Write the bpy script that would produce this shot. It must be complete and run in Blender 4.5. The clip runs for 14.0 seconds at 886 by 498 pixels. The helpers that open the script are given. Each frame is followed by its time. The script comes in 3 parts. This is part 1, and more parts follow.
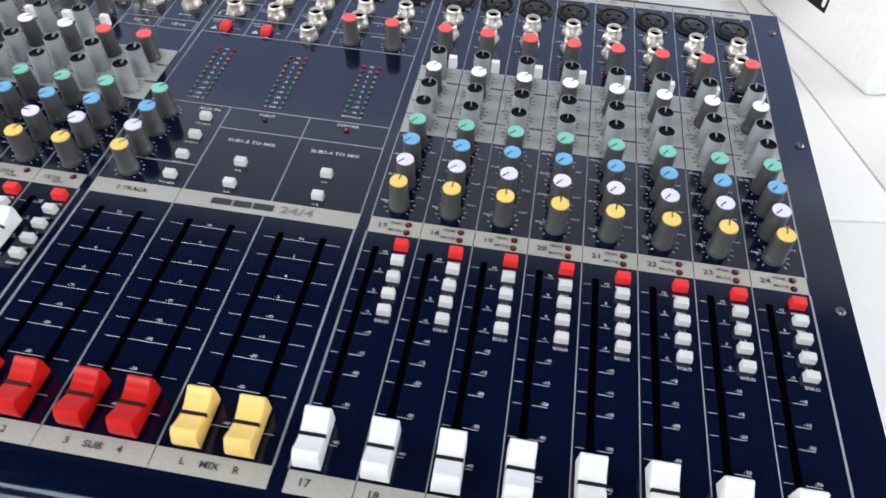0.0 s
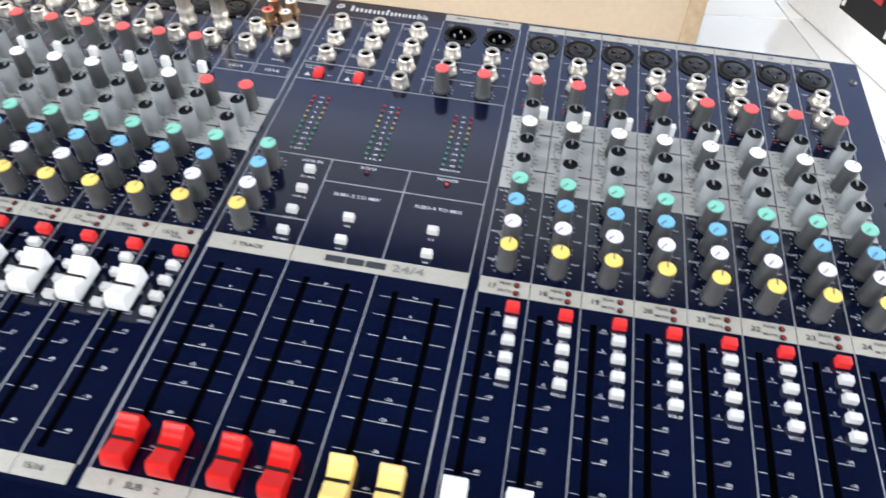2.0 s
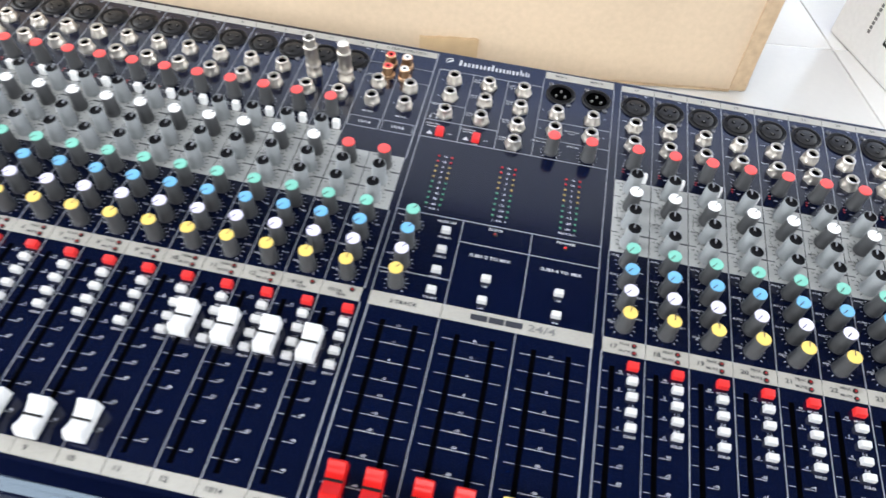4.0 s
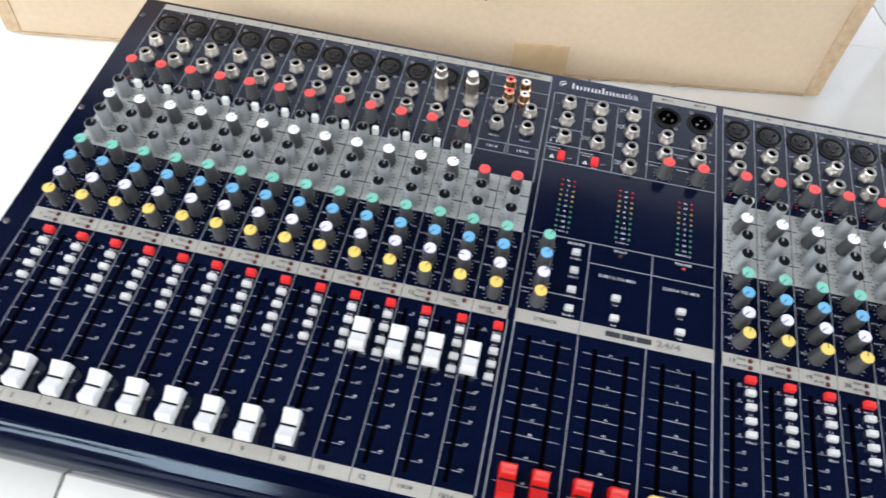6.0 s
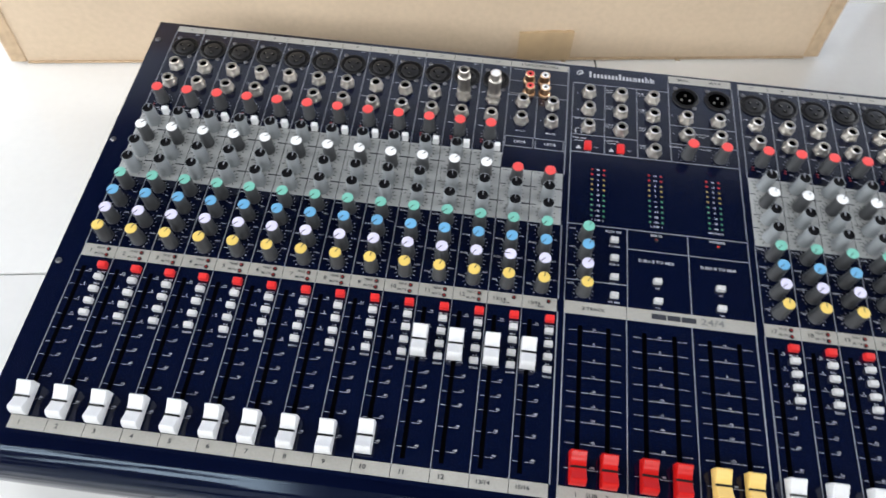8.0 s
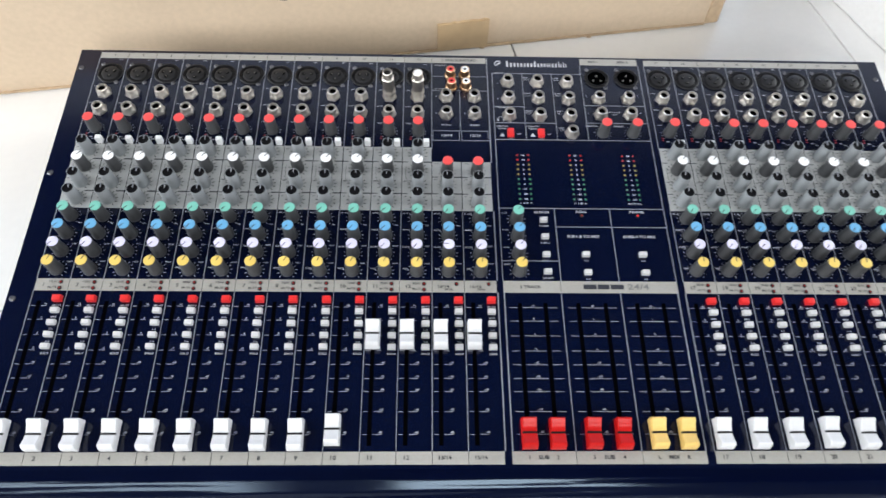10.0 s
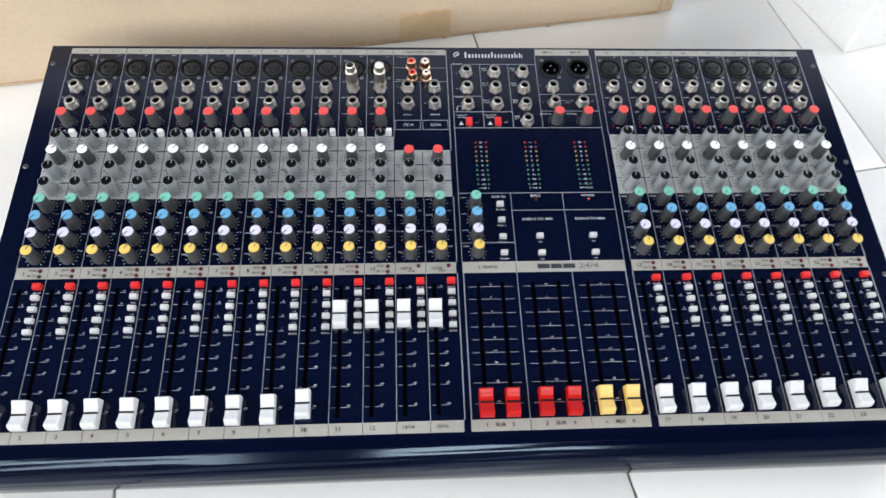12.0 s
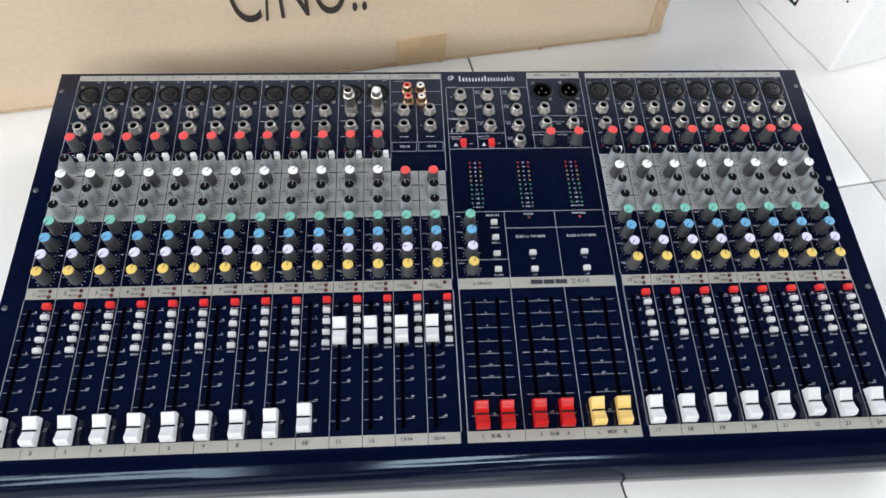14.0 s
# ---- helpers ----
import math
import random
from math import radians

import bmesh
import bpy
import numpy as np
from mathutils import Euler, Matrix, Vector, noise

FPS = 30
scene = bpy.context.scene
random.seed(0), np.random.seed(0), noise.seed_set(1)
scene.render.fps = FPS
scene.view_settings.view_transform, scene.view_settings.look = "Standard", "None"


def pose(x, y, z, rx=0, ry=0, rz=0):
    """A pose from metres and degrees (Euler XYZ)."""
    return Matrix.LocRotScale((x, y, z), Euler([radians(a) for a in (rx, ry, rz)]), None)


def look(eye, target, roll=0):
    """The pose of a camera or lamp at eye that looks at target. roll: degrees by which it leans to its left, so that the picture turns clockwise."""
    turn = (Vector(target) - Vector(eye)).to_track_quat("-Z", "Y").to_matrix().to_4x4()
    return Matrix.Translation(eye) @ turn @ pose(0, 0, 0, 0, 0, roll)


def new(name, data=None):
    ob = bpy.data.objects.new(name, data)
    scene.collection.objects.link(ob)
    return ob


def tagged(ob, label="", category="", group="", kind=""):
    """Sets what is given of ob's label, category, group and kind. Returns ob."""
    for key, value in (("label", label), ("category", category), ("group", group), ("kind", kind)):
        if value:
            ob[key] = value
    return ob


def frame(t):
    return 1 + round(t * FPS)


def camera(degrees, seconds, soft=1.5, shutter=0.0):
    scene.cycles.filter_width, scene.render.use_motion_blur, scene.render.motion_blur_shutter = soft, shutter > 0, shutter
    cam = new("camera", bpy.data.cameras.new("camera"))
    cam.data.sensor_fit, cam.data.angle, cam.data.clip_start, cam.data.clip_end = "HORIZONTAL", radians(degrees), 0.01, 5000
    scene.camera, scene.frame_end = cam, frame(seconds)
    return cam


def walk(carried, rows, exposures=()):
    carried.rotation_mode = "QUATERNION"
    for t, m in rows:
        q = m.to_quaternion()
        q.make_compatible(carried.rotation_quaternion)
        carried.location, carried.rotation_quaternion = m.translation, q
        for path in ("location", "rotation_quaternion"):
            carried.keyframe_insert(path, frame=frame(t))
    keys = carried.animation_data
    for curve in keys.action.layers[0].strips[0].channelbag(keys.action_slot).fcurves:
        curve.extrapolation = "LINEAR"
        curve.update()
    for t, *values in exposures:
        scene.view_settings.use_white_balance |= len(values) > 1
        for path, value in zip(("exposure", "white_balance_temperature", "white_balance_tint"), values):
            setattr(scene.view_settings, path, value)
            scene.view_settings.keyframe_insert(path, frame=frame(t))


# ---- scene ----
cam = camera(64.54, 14.0, shutter=1.0)
# The console's top panel is a tilted plane: x along it, y up it, z out of it.
TILT = 7.53
RISE = 0.0601
BASE = pose(0, 0, RISE, TILT)
PATH = [
    (0, (0.5661, -0.0877, 0.2500), (0.4755, 0.5572, -0.5088), 2.27),
    (0.5, (0.5571, -0.0862, 0.2578), (0.4637, 0.5570, -0.5022), 2.16),
    (1, (0.5423, -0.0836, 0.2629), (0.4426, 0.5588, -0.4970), 2.03),
    (1.5, (0.5307, -0.0811, 0.2687), (0.4343, 0.5548, -0.4970), 2.43),
    (2, (0.5140, -0.0779, 0.2807), (0.4121, 0.5528, -0.4886), 2.06),
    (2.5, (0.4952, -0.0759, 0.2961), (0.3927, 0.5423, -0.4832), 2.27),
    (3, (0.4725, -0.0744, 0.3193), (0.3807, 0.5339, -0.4691), 3.29),
    (5.5, (0.3565, -0.0927, 0.4204), (0.2922, 0.4394, -0.4239), 6.13),
    (6, (0.3336, -0.0911, 0.4338), (0.2614, 0.4287, -0.4174), 5.02),
    (6.5, (0.3136, -0.0894, 0.4407), (0.2400, 0.4190, -0.4173), 4.46),
    (7, (0.2959, -0.0889, 0.4516), (0.2015, 0.4128, -0.4082), 1.42),
    (7.5, (0.2877, -0.0887, 0.4539), (0.2164, 0.4086, -0.4108), 1.73),
    (10, (0.2919, -0.0922, 0.4938), (0.3243, 0.3720, -0.3913), 3.94),
    (10.5, (0.2966, -0.0963, 0.5014), (0.3487, 0.3709, -0.3813), 5.60),
    (11, (0.2970, -0.1005, 0.5097), (0.3676, 0.3582, -0.3761), 7.48),
    (11.5, (0.3020, -0.1076, 0.5182), (0.3536, 0.3424, -0.3733), 5.37),
    (12, (0.3053, -0.1079, 0.5240), (0.3663, 0.3347, -0.3706), 6.30),
    (12.5, (0.3069, -0.1120, 0.5312), (0.3761, 0.3539, -0.3509), 7.09),
    (13, (0.3072, -0.1142, 0.5325), (0.3851, 0.3534, -0.3480), 8.00),
    (13.5, (0.3080, -0.1165, 0.5383), (0.3751, 0.3549, -0.3411), 6.37),
    (14, (0.3083, -0.1172, 0.5416), (0.3685, 0.3480, -0.3415), 5.32),
]
walk(cam, [(t, BASE @ look(eye, target, roll)) for t, eye, target, roll in PATH],
     exposures=[(0.0, -0.10), (1.5, 0.24), (3.0, 0.38), (5.5, 0.18), (7.5, -0.18), (10.0, -0.09), (12.0, -0.15), (14.0, -0.26)])

# ---- world and light ----
world = bpy.data.worlds.new("sky")
scene.world = world
world.use_nodes = True
wn = world.node_tree
sky = wn.nodes.new("ShaderNodeTexSky")
sky.sky_type, sky.sun_disc = "NISHITA", False
sky.sun_elevation, sky.sun_rotation = radians(48), radians(200)
wn.nodes["Background"].inputs[1].default_value = 0.12
wn.links.new(sky.outputs[0], wn.nodes["Background"].inputs[0])
scene.view_settings.exposure = 0.0


def area_lamp(name, at, target, w, h, watts, colour):
    data = bpy.data.lights.new(name, "AREA")
    data.shape, data.size, data.size_y, data.energy, data.color = "RECTANGLE", w, h, watts, colour
    ob = new(name, data)
    ob.matrix_world = look(at, target)
    return ob


# daylight in the openings of the shop
DAY = (0.955, 0.965, 0.975)
area_lamp("daylight_west", (-2.40, -0.3, 1.4), (0, -0.3, 1.0), 2.5, 1.9, 100, DAY)
area_lamp("daylight_south", (-1.40, -2.60, 1.9), (-1.2, 0, 0.4), 1.7, 0.9, 72, DAY)
area_lamp("daylight_south", (0.75, -2.60, 1.9), (0.6, 0, 0.4), 1.1, 0.9, 68, DAY)
area_lamp("daylight_east", (3.42, 0.7, 1.5), (0.5, 0.5, 0.6), 1.9, 1.6, 88, DAY)
area_lamp("daylight_north", (0.5, 1.96, 1.56), (0.5, 0, 1.5), 3.4, 1.14, 14, (0.58, 0.67, 1.0))

# ---- materials ----


def material(name, colour, rough=0.5, metal=0.0, grain=0.0, scale=300.0, bump=0.0, stain=0.0, stain_scale=6.0, spec=0.5, coat=0.0, spread=0.0, emit=0.0, stretch=0.0):
    mat = bpy.data.materials.new(name)
    mat.use_nodes = True
    nt = mat.node_tree
    bs = nt.nodes["Principled BSDF"]
    bs.inputs["Roughness"].default_value = rough
    bs.inputs["Metallic"].default_value = metal
    bs.inputs["Specular IOR Level"].default_value = spec
    bs.inputs["Coat Weight"].default_value = coat
    bs.inputs["Coat Roughness"].default_value = 0.12
    bs.inputs["Base Color"].default_value = (*colour, 1)
    if emit:
        bs.inputs["Emission Color"].default_value = (*colour, 1)
        bs.inputs["Emission Strength"].default_value = emit
    if not (grain or stain or bump or spread):
        return mat
    co = nt.nodes.new("ShaderNodeTexCoord")
    fine = nt.nodes.new("ShaderNodeTexNoise")
    fine.inputs["Scale"].default_value, fine.inputs["Detail"].default_value = scale, 4
    wide = nt.nodes.new("ShaderNodeTexNoise")
    wide.inputs["Scale"].default_value, wide.inputs["Detail"].default_value = stain_scale, 3
    if stretch:
        scaled = nt.nodes.new("ShaderNodeVectorMath")
        scaled.operation = "MULTIPLY"
        scaled.inputs[1].default_value = (stretch, 1, 1)
        nt.links.new(co.outputs["Object"], scaled.inputs[0])
        nt.links.new(scaled.outputs[0], fine.inputs["Vector"])
    else:
        nt.links.new(co.outputs["Object"], fine.inputs["Vector"])
    nt.links.new(co.outputs["Object"], wide.inputs["Vector"])

    def ranged(src, amount):
        n = nt.nodes.new("ShaderNodeMapRange")
        n.inputs["From Min"].default_value, n.inputs["From Max"].default_value = 0.3, 0.7
        n.inputs["To Min"].default_value, n.inputs["To Max"].default_value = 1 - amount, 1 + amount
        nt.links.new(src, n.inputs["Value"])
        return n.outputs[0]

    def times(a, b):
        n = nt.nodes.new("ShaderNodeMath")
        n.operation = "MULTIPLY"
        nt.links.new(a, n.inputs[0])
        nt.links.new(b, n.inputs[1])
        return n.outputs[0]

    value = times(ranged(fine.outputs[0], grain), ranged(wide.outputs[0], stain))
    if spread:
        info = nt.nodes.new("ShaderNodeObjectInfo")
        n = nt.nodes.new("ShaderNodeMapRange")
        n.inputs["To Min"].default_value, n.inputs["To Max"].default_value = 1 - spread, 1 + spread
        nt.links.new(info.outputs["Random"], n.inputs["Value"])
        value = times(value, n.outputs[0])
    mix = nt.nodes.new("ShaderNodeVectorMath")
    mix.operation = "SCALE"
    mix.inputs[0].default_value = colour
    nt.links.new(value, mix.inputs["Scale"])
    nt.links.new(mix.outputs[0], bs.inputs["Base Color"])
    r = nt.nodes.new("ShaderNodeMath")
    r.operation = "MULTIPLY"
    r.inputs[1].default_value = rough
    nt.links.new(ranged(wide.outputs[0], min(0.25, stain + 0.05)), r.inputs[0])
    nt.links.new(r.outputs[0], bs.inputs["Roughness"])
    if bump:
        b = nt.nodes.new("ShaderNodeBump")
        b.inputs["Strength"].default_value, b.inputs["Distance"].default_value = bump, 0.0004
        nt.links.new(fine.outputs[0], b.inputs["Height"])
        nt.links.new(b.outputs[0], bs.inputs["Normal"])
    return mat


NAVY = material("navy_painted_steel", (0.0005, 0.0024, 0.0155), 0.13, grain=0.08, scale=900, bump=0.012, stain=0.1, stain_scale=7, spec=0.48)
NAVY_GLOSS = material("navy_gloss_armrest", (0.0007, 0.0018, 0.0115), 0.12, grain=0.04, scale=90, bump=0.5, stain=0.12, stain_scale=9, spec=0.29, stretch=0.1)
NAVY_GLOSS.node_tree.nodes["Principled BSDF"].inputs["Specular Tint"].default_value = (0.62, 0.82, 1.0, 1)
SILVER_INK = material("grey_silkscreen", (0.315, 0.306, 0.278), 0.5, grain=0.06, scale=700, stain=0.06, stain_scale=30)
LINE_INK = material("pale_line_ink", (0.225, 0.235, 0.26), 0.5, grain=0.06, scale=700, stain=0.05)
WHITE_INK = material("white_print_ink", (0.45, 0.46, 0.48), 0.5, grain=0.08, scale=900, stain=0.06)
DARK_INK = material("dark_print_ink", (0.02, 0.022, 0.03), 0.5, grain=0.08, scale=900, stain=0.06)
GREY_PANEL = material("grey_equaliser_ink", (0.345, 0.355, 0.348), 0.45, grain=0.05, scale=700, stain=0.06, stain_scale=30)
# sheenless near-black that paints the shade inside slots, holes and pits
RECESS_SHADE = material("recess_shade_black", (0.0008, 0.0008, 0.001), 0.9, grain=0.2, scale=300, stain=0.1, spec=0.0)
SHADE_INK = material("mid_grey_ink", (0.15, 0.15, 0.15), 0.5, grain=0.08, scale=900, stain=0.06)
RED_INK = material("red_print_ink", (0.34, 0.025, 0.03), 0.5, grain=0.08, scale=900, stain=0.06)
KNOB_DARK = material("charcoal_knob_plastic", (0.050, 0.052, 0.055), 0.34, grain=0.08, scale=900, bump=0.1, stain=0.06, stain_scale=60, spread=0.1)
KNOB_GREY = material("grey_knob_plastic", (0.235, 0.252, 0.262), 0.32, grain=0.06, scale=900, bump=0.1, stain=0.06, stain_scale=60, spread=0.06)
KNOB_BLACK = material("black_knob_cap", (0.004, 0.004, 0.005), 0.6, grain=0.1, scale=900, stain=0.1, spec=0.08)


def plastic(name, colour, rough=0.35, spec=0.5):
    return material(name, colour, rough, grain=0.03, scale=800, bump=0.05, stain=0.04, stain_scale=80, spread=0.04, spec=spec)


RED_CAP = plastic("red_cap_plastic", (0.74, 0.075, 0.07))
WHITE_CAP = plastic("white_cap_plastic", (0.82, 0.83, 0.83))
LILAC_CAP = plastic("pale_lilac_cap_plastic", (0.64, 0.62, 0.80))
GREEN_CAP = plastic("sea_green_cap_plastic", (0.17, 0.47, 0.38))
BLUE_CAP = plastic("sky_blue_cap_plastic", (0.13, 0.36, 0.58))
YELLOW_CAP = plastic("yellow_cap_plastic", (0.72, 0.52, 0.13))
FADER_WHITE = plastic("white_fader_plastic", (0.63, 0.635, 0.64), 0.35)
FADER_RED = plastic("red_fader_plastic", (0.44, 0.008, 0.007), 0.32, 0.2)
FADER_YELLOW = plastic("yellow_fader_plastic", (0.73, 0.50, 0.155), 0.3, 0.35)
BUTTON_WHITE = plastic("white_button_plastic", (0.52, 0.52, 0.515), 0.35)
BUTTON_RED = plastic("red_button_plastic", (0.62, 0.025, 0.024), 0.35)
CHROME = material("nickel_jack_metal", (0.66, 0.625, 0.57), 0.40, 1.0, grain=0.06, scale=600, bump=0.1, stain=0.1, stain_scale=90)
GOLD = material("gold_plated_metal", (0.56, 0.37, 0.23), 0.32, 1.0, grain=0.05, scale=600, stain=0.08, stain_scale=90)
STEEL_BRIGHT = material("dull_contact_metal", (0.38, 0.37, 0.35), 0.4, 0.9, grain=0.1, scale=900, stain=0.1)
STEEL = material("dark_screw_steel", (0.16, 0.16, 0.17), 0.35, 0.9, grain=0.1, scale=900, stain=0.1)
BLACK = material("black_plastic", (0.006, 0.006, 0.007), 0.45, grain=0.1, scale=700, bump=0.06, stain=0.1, spec=0.3)
POINTER_INK = material("dark_grey_pointer_ink", (0.035, 0.035, 0.04), 0.5, grain=0.1, scale=900, stain=0.1)
BLACK_SOFT = material("dark_grey_plastic", (0.013, 0.013, 0.014), 0.42, grain=0.1, scale=700, bump=0.06, stain=0.1, spec=0.3)
LED_RED = material("red_led_lens", (0.27, 0.014, 0.017), 0.2)
LED_AMBER = material("amber_led_lens", (0.21, 0.155, 0.05), 0.2)
LED_GREEN = material("green_led_lens", (0.04, 0.14, 0.085), 0.2)
LED_LIT = material("lit_red_led_lens", (0.9, 0.03, 0.03), 0.2, emit=0.12)
TILE = material("white_ceramic_tile", (0.80, 0.80, 0.785), 0.16, grain=0.012, scale=120, bump=0.02, stain=0.025, stain_scale=5, spread=0.015)
GROUT = material("grey_grout", (0.15, 0.147, 0.14), 0.85, grain=0.25, scale=250, bump=0.4, stain=0.2)
KRAFT = material("brown_kraft_board", (0.57, 0.45, 0.32), 0.75, grain=0.045, scale=160, bump=0.08, stain=0.07, stain_scale=5)
KRAFT_EDGE = material("worn_kraft_edge", (0.49, 0.36, 0.23), 0.8, grain=0.14, scale=120, bump=0.25, stain=0.12)
TAPE = material("brown_packing_tape", (0.49, 0.35, 0.20), 0.36, grain=0.05, scale=90, bump=0.05, stain=0.1, stain_scale=18)
MARKER = material("black_stencil_ink", (0.030, 0.024, 0.02), 0.7, grain=0.25, scale=220, stain=0.2, stain_scale=40)
WHITE_CARD = material("white_carton_board", (0.78, 0.78, 0.77), 0.55, grain=0.03, scale=150, bump=0.06, stain=0.03)
# unseen walls, tinted cool so that the panel mirrors a bluer tone
WALL = material("unseen_cool_wall", (0.71, 0.75, 0.79), 0.7, grain=0.03, scale=90, bump=0.08, stain=0.04, stain_scale=2)
# unseen south wall, darkened to dim what the armrest reflects
WALL_DARK = material("unseen_dark_wall", (0.12, 0.12, 0.125), 0.7, grain=0.05, scale=90, bump=0.08, stain=0.06, stain_scale=2)
# added ceiling out of view, near black to keep panel reflections dark
CEILING = material("unseen_dark_ceiling", (0.012, 0.011, 0.010), 0.8, grain=0.03, scale=90, bump=0.06, stain=0.03, stain_scale=2)

# ---- mesh helpers ----


def mesh(name, verts, faces, mat, smooth=False):
    me = bpy.data.meshes.new(name)
    me.from_pydata([tuple(v) for v in verts], [], faces)
    me.materials.append(mat)
    if smooth:
        me.shade_smooth()
        me.set_sharp_from_angle(angle=radians(40))
    me.update()
    return me


def part(name, me, parent, at=(0, 0, 0), turn=0.0, label=""):
    ob = new(name, me)
    ob.parent = parent
    ob.location, ob.rotation_euler = at, (0, 0, radians(turn))
    return tagged(ob, label)


def box_data(x0, y0, z0, x1, y1, z1):
    v = [(x, y, z) for z in (z0, z1) for y in (y0, y1) for x in (x0, x1)]
    return v, [(0, 2, 3, 1), (4, 5, 7, 6), (0, 1, 5, 4), (2, 6, 7, 3), (0, 4, 6, 2), (1, 3, 7, 5)]


def soft_box(name, x0, y0, z0, x1, y1, z1, mat, bevel=0.0005, seg=2, taper=0.0):
    bm = bmesh.new()
    v, f = box_data(x0, y0, z0, x1, y1, z1)
    cx, cy = (x0 + x1) / 2, (y0 + y1) / 2
    vs = [bm.verts.new((x + (cx - x) * taper * (z == z1), y + (cy - y) * taper * (z == z1), z)) for x, y, z in v]
    for q in f:
        bm.faces.new([vs[i] for i in q])
    bmesh.ops.bevel(bm, geom=bm.edges[:], offset=bevel, segments=seg, profile=0.6, affect="EDGES")
    bmesh.ops.recalc_face_normals(bm, faces=bm.faces)
    me = bpy.data.meshes.new(name)
    bm.to_mesh(me)
    bm.free()
    me.materials.append(mat)
    me.shade_smooth()
    me.set_sharp_from_angle(angle=radians(50))
    return me


def lathe(name, profile, n, mat, rib=0.0, rib_rows=(), cap_end=True):
    """A turned solid from (radius, height) pairs; rows named in rib_rows are fluted."""
    v, f = [], []
    for j, (r, z) in enumerate(profile):
        for i in range(n):
            a = 2 * math.pi * i / n
            rr = r - (rib if (j in rib_rows and i % 2) else 0.0)
            v.append((rr * math.cos(a), rr * math.sin(a), z))
    for j in range(len(profile) - 1):
        for i in range(n):
            k = (i + 1) % n
            f.append((j * n + i, j * n + k, (j + 1) * n + k, (j + 1) * n + i))
    if cap_end:
        f.append(tuple((len(profile) - 1) * n + i for i in range(n)))
    return mesh(name, v, f, mat, True)


def prism(name, outline, x0, x1, mat, smooth=True):
    """A solid of constant (y, z) outline between x0 and x1."""
    n = len(outline)
    v = [(x0, y, z) for y, z in outline] + [(x1, y, z) for y, z in outline]
    f = [(i, (i + 1) % n, n + (i + 1) % n, n + i) for i in range(n)] + [tuple(range(n))[::-1], tuple(range(n, 2 * n))]
    return mesh(name, v, f, mat, smooth)


GLYPHS = {}


def glyphs(text, fine=2, weight=0.012):
    """Flat outline of a word in the built-in font, one unit high, centred."""
    key = (text, fine, weight)
    if key not in GLYPHS:
        cu = bpy.data.curves.new("word", "FONT")
        cu.body, cu.size, cu.resolution_u, cu.align_x, cu.align_y, cu.offset = text, 1.0, fine, "CENTER", "CENTER", weight
        ob = new("word", cu)
        me = bpy.data.meshes.new_from_object(ob.evaluated_get(bpy.context.evaluated_depsgraph_get()))
        GLYPHS[key] = ([tuple(v.co) for v in me.vertices], [tuple(q.vertices) for q in me.polygons])
        bpy.data.objects.remove(ob)
        bpy.data.curves.remove(cu)
        bpy.data.meshes.remove(me)
    return GLYPHS[key]


class Ink:
    """Collects printed marks of one colour that belong to one part."""

    def __init__(self):
        self.v, self.f = [], []

    def quad(self, x0, y0, x1, y1, z=0.0003):
        n = len(self.v)
        self.v += [(x0, y0, z), (x1, y0, z), (x1, y1, z), (x0, y1, z)]
        self.f.append((n, n + 1, n + 2, n + 3))

    def line(self, x0, y0, x1, y1, w=0.0005, z=0.0003):
        d = math.hypot(x1 - x0, y1 - y0)
        px, py = -(y1 - y0) / d * w / 2, (x1 - x0) / d * w / 2
        n = len(self.v)
        self.v += [(x0 - px, y0 - py, z), (x1 - px, y1 - py, z), (x1 + px, y1 + py, z), (x0 + px, y0 + py, z)]
        self.f.append((n, n + 1, n + 2, n + 3))

    def frame_of(self, x0, y0, x1, y1, w=0.0005):
        self.quad(x0, y0, x1, y0 + w)
        self.quad(x0, y1 - w, x1, y1)
        self.quad(x0, y0 + w, x0 + w, y1 - w)
        self.quad(x1 - w, y0 + w, x1, y1 - w)

    def word(self, text, x, y, size, z=0.0003, wide=1.15, fine=2, weight=0.012):
        gv, gf = glyphs(text, fine, weight)
        n = len(self.v)
        self.v += [(x + a * size * wide, y + b * size, z) for a, b, _ in gv]
        self.f += [tuple(n + i for i in q) for q in gf]

    def dial(self, x, y, r0, r1, count=11, w=0.00042, sweep=270, z=0.0003):
        for i in range(count):
            a = radians(90 + sweep / 2 - sweep * i / (count - 1))
            c, s = math.cos(a), math.sin(a)
            self.line(x + c * r0, y + s * r0, x + c * r1, y + s * r1, w, z)

    def done(self, name, parent, mat, label=""):
        return tagged(part(name, mesh(name, self.v, self.f, mat), parent, label=label), kind="stuff")


class Strips:
    """Printed bars or lines, each a thin piece of its own."""

    def __init__(self, name, mat, label, parent):
        self.name, self.mat, self.label, self.parent = name, mat, label, parent

    def quad(self, x0, y0, x1, y1):
        v, f = box_data(x0, y0, 0.00005, x1, y1, 0.0003)
        part(self.name, mesh(self.name, v, f, self.mat), self.parent, label=self.label)

    def frame_of(self, x0, y0, x1, y1, w=0.0005):
        self.quad(x0, y0, x1, y0 + w)
        self.quad(x0, y1 - w, x1, y1)
        self.quad(x0, y0 + w, x0 + w, y1 - w)
        self.quad(x1 - w, y0 + w, x1, y1 - w)


# ---- room ----


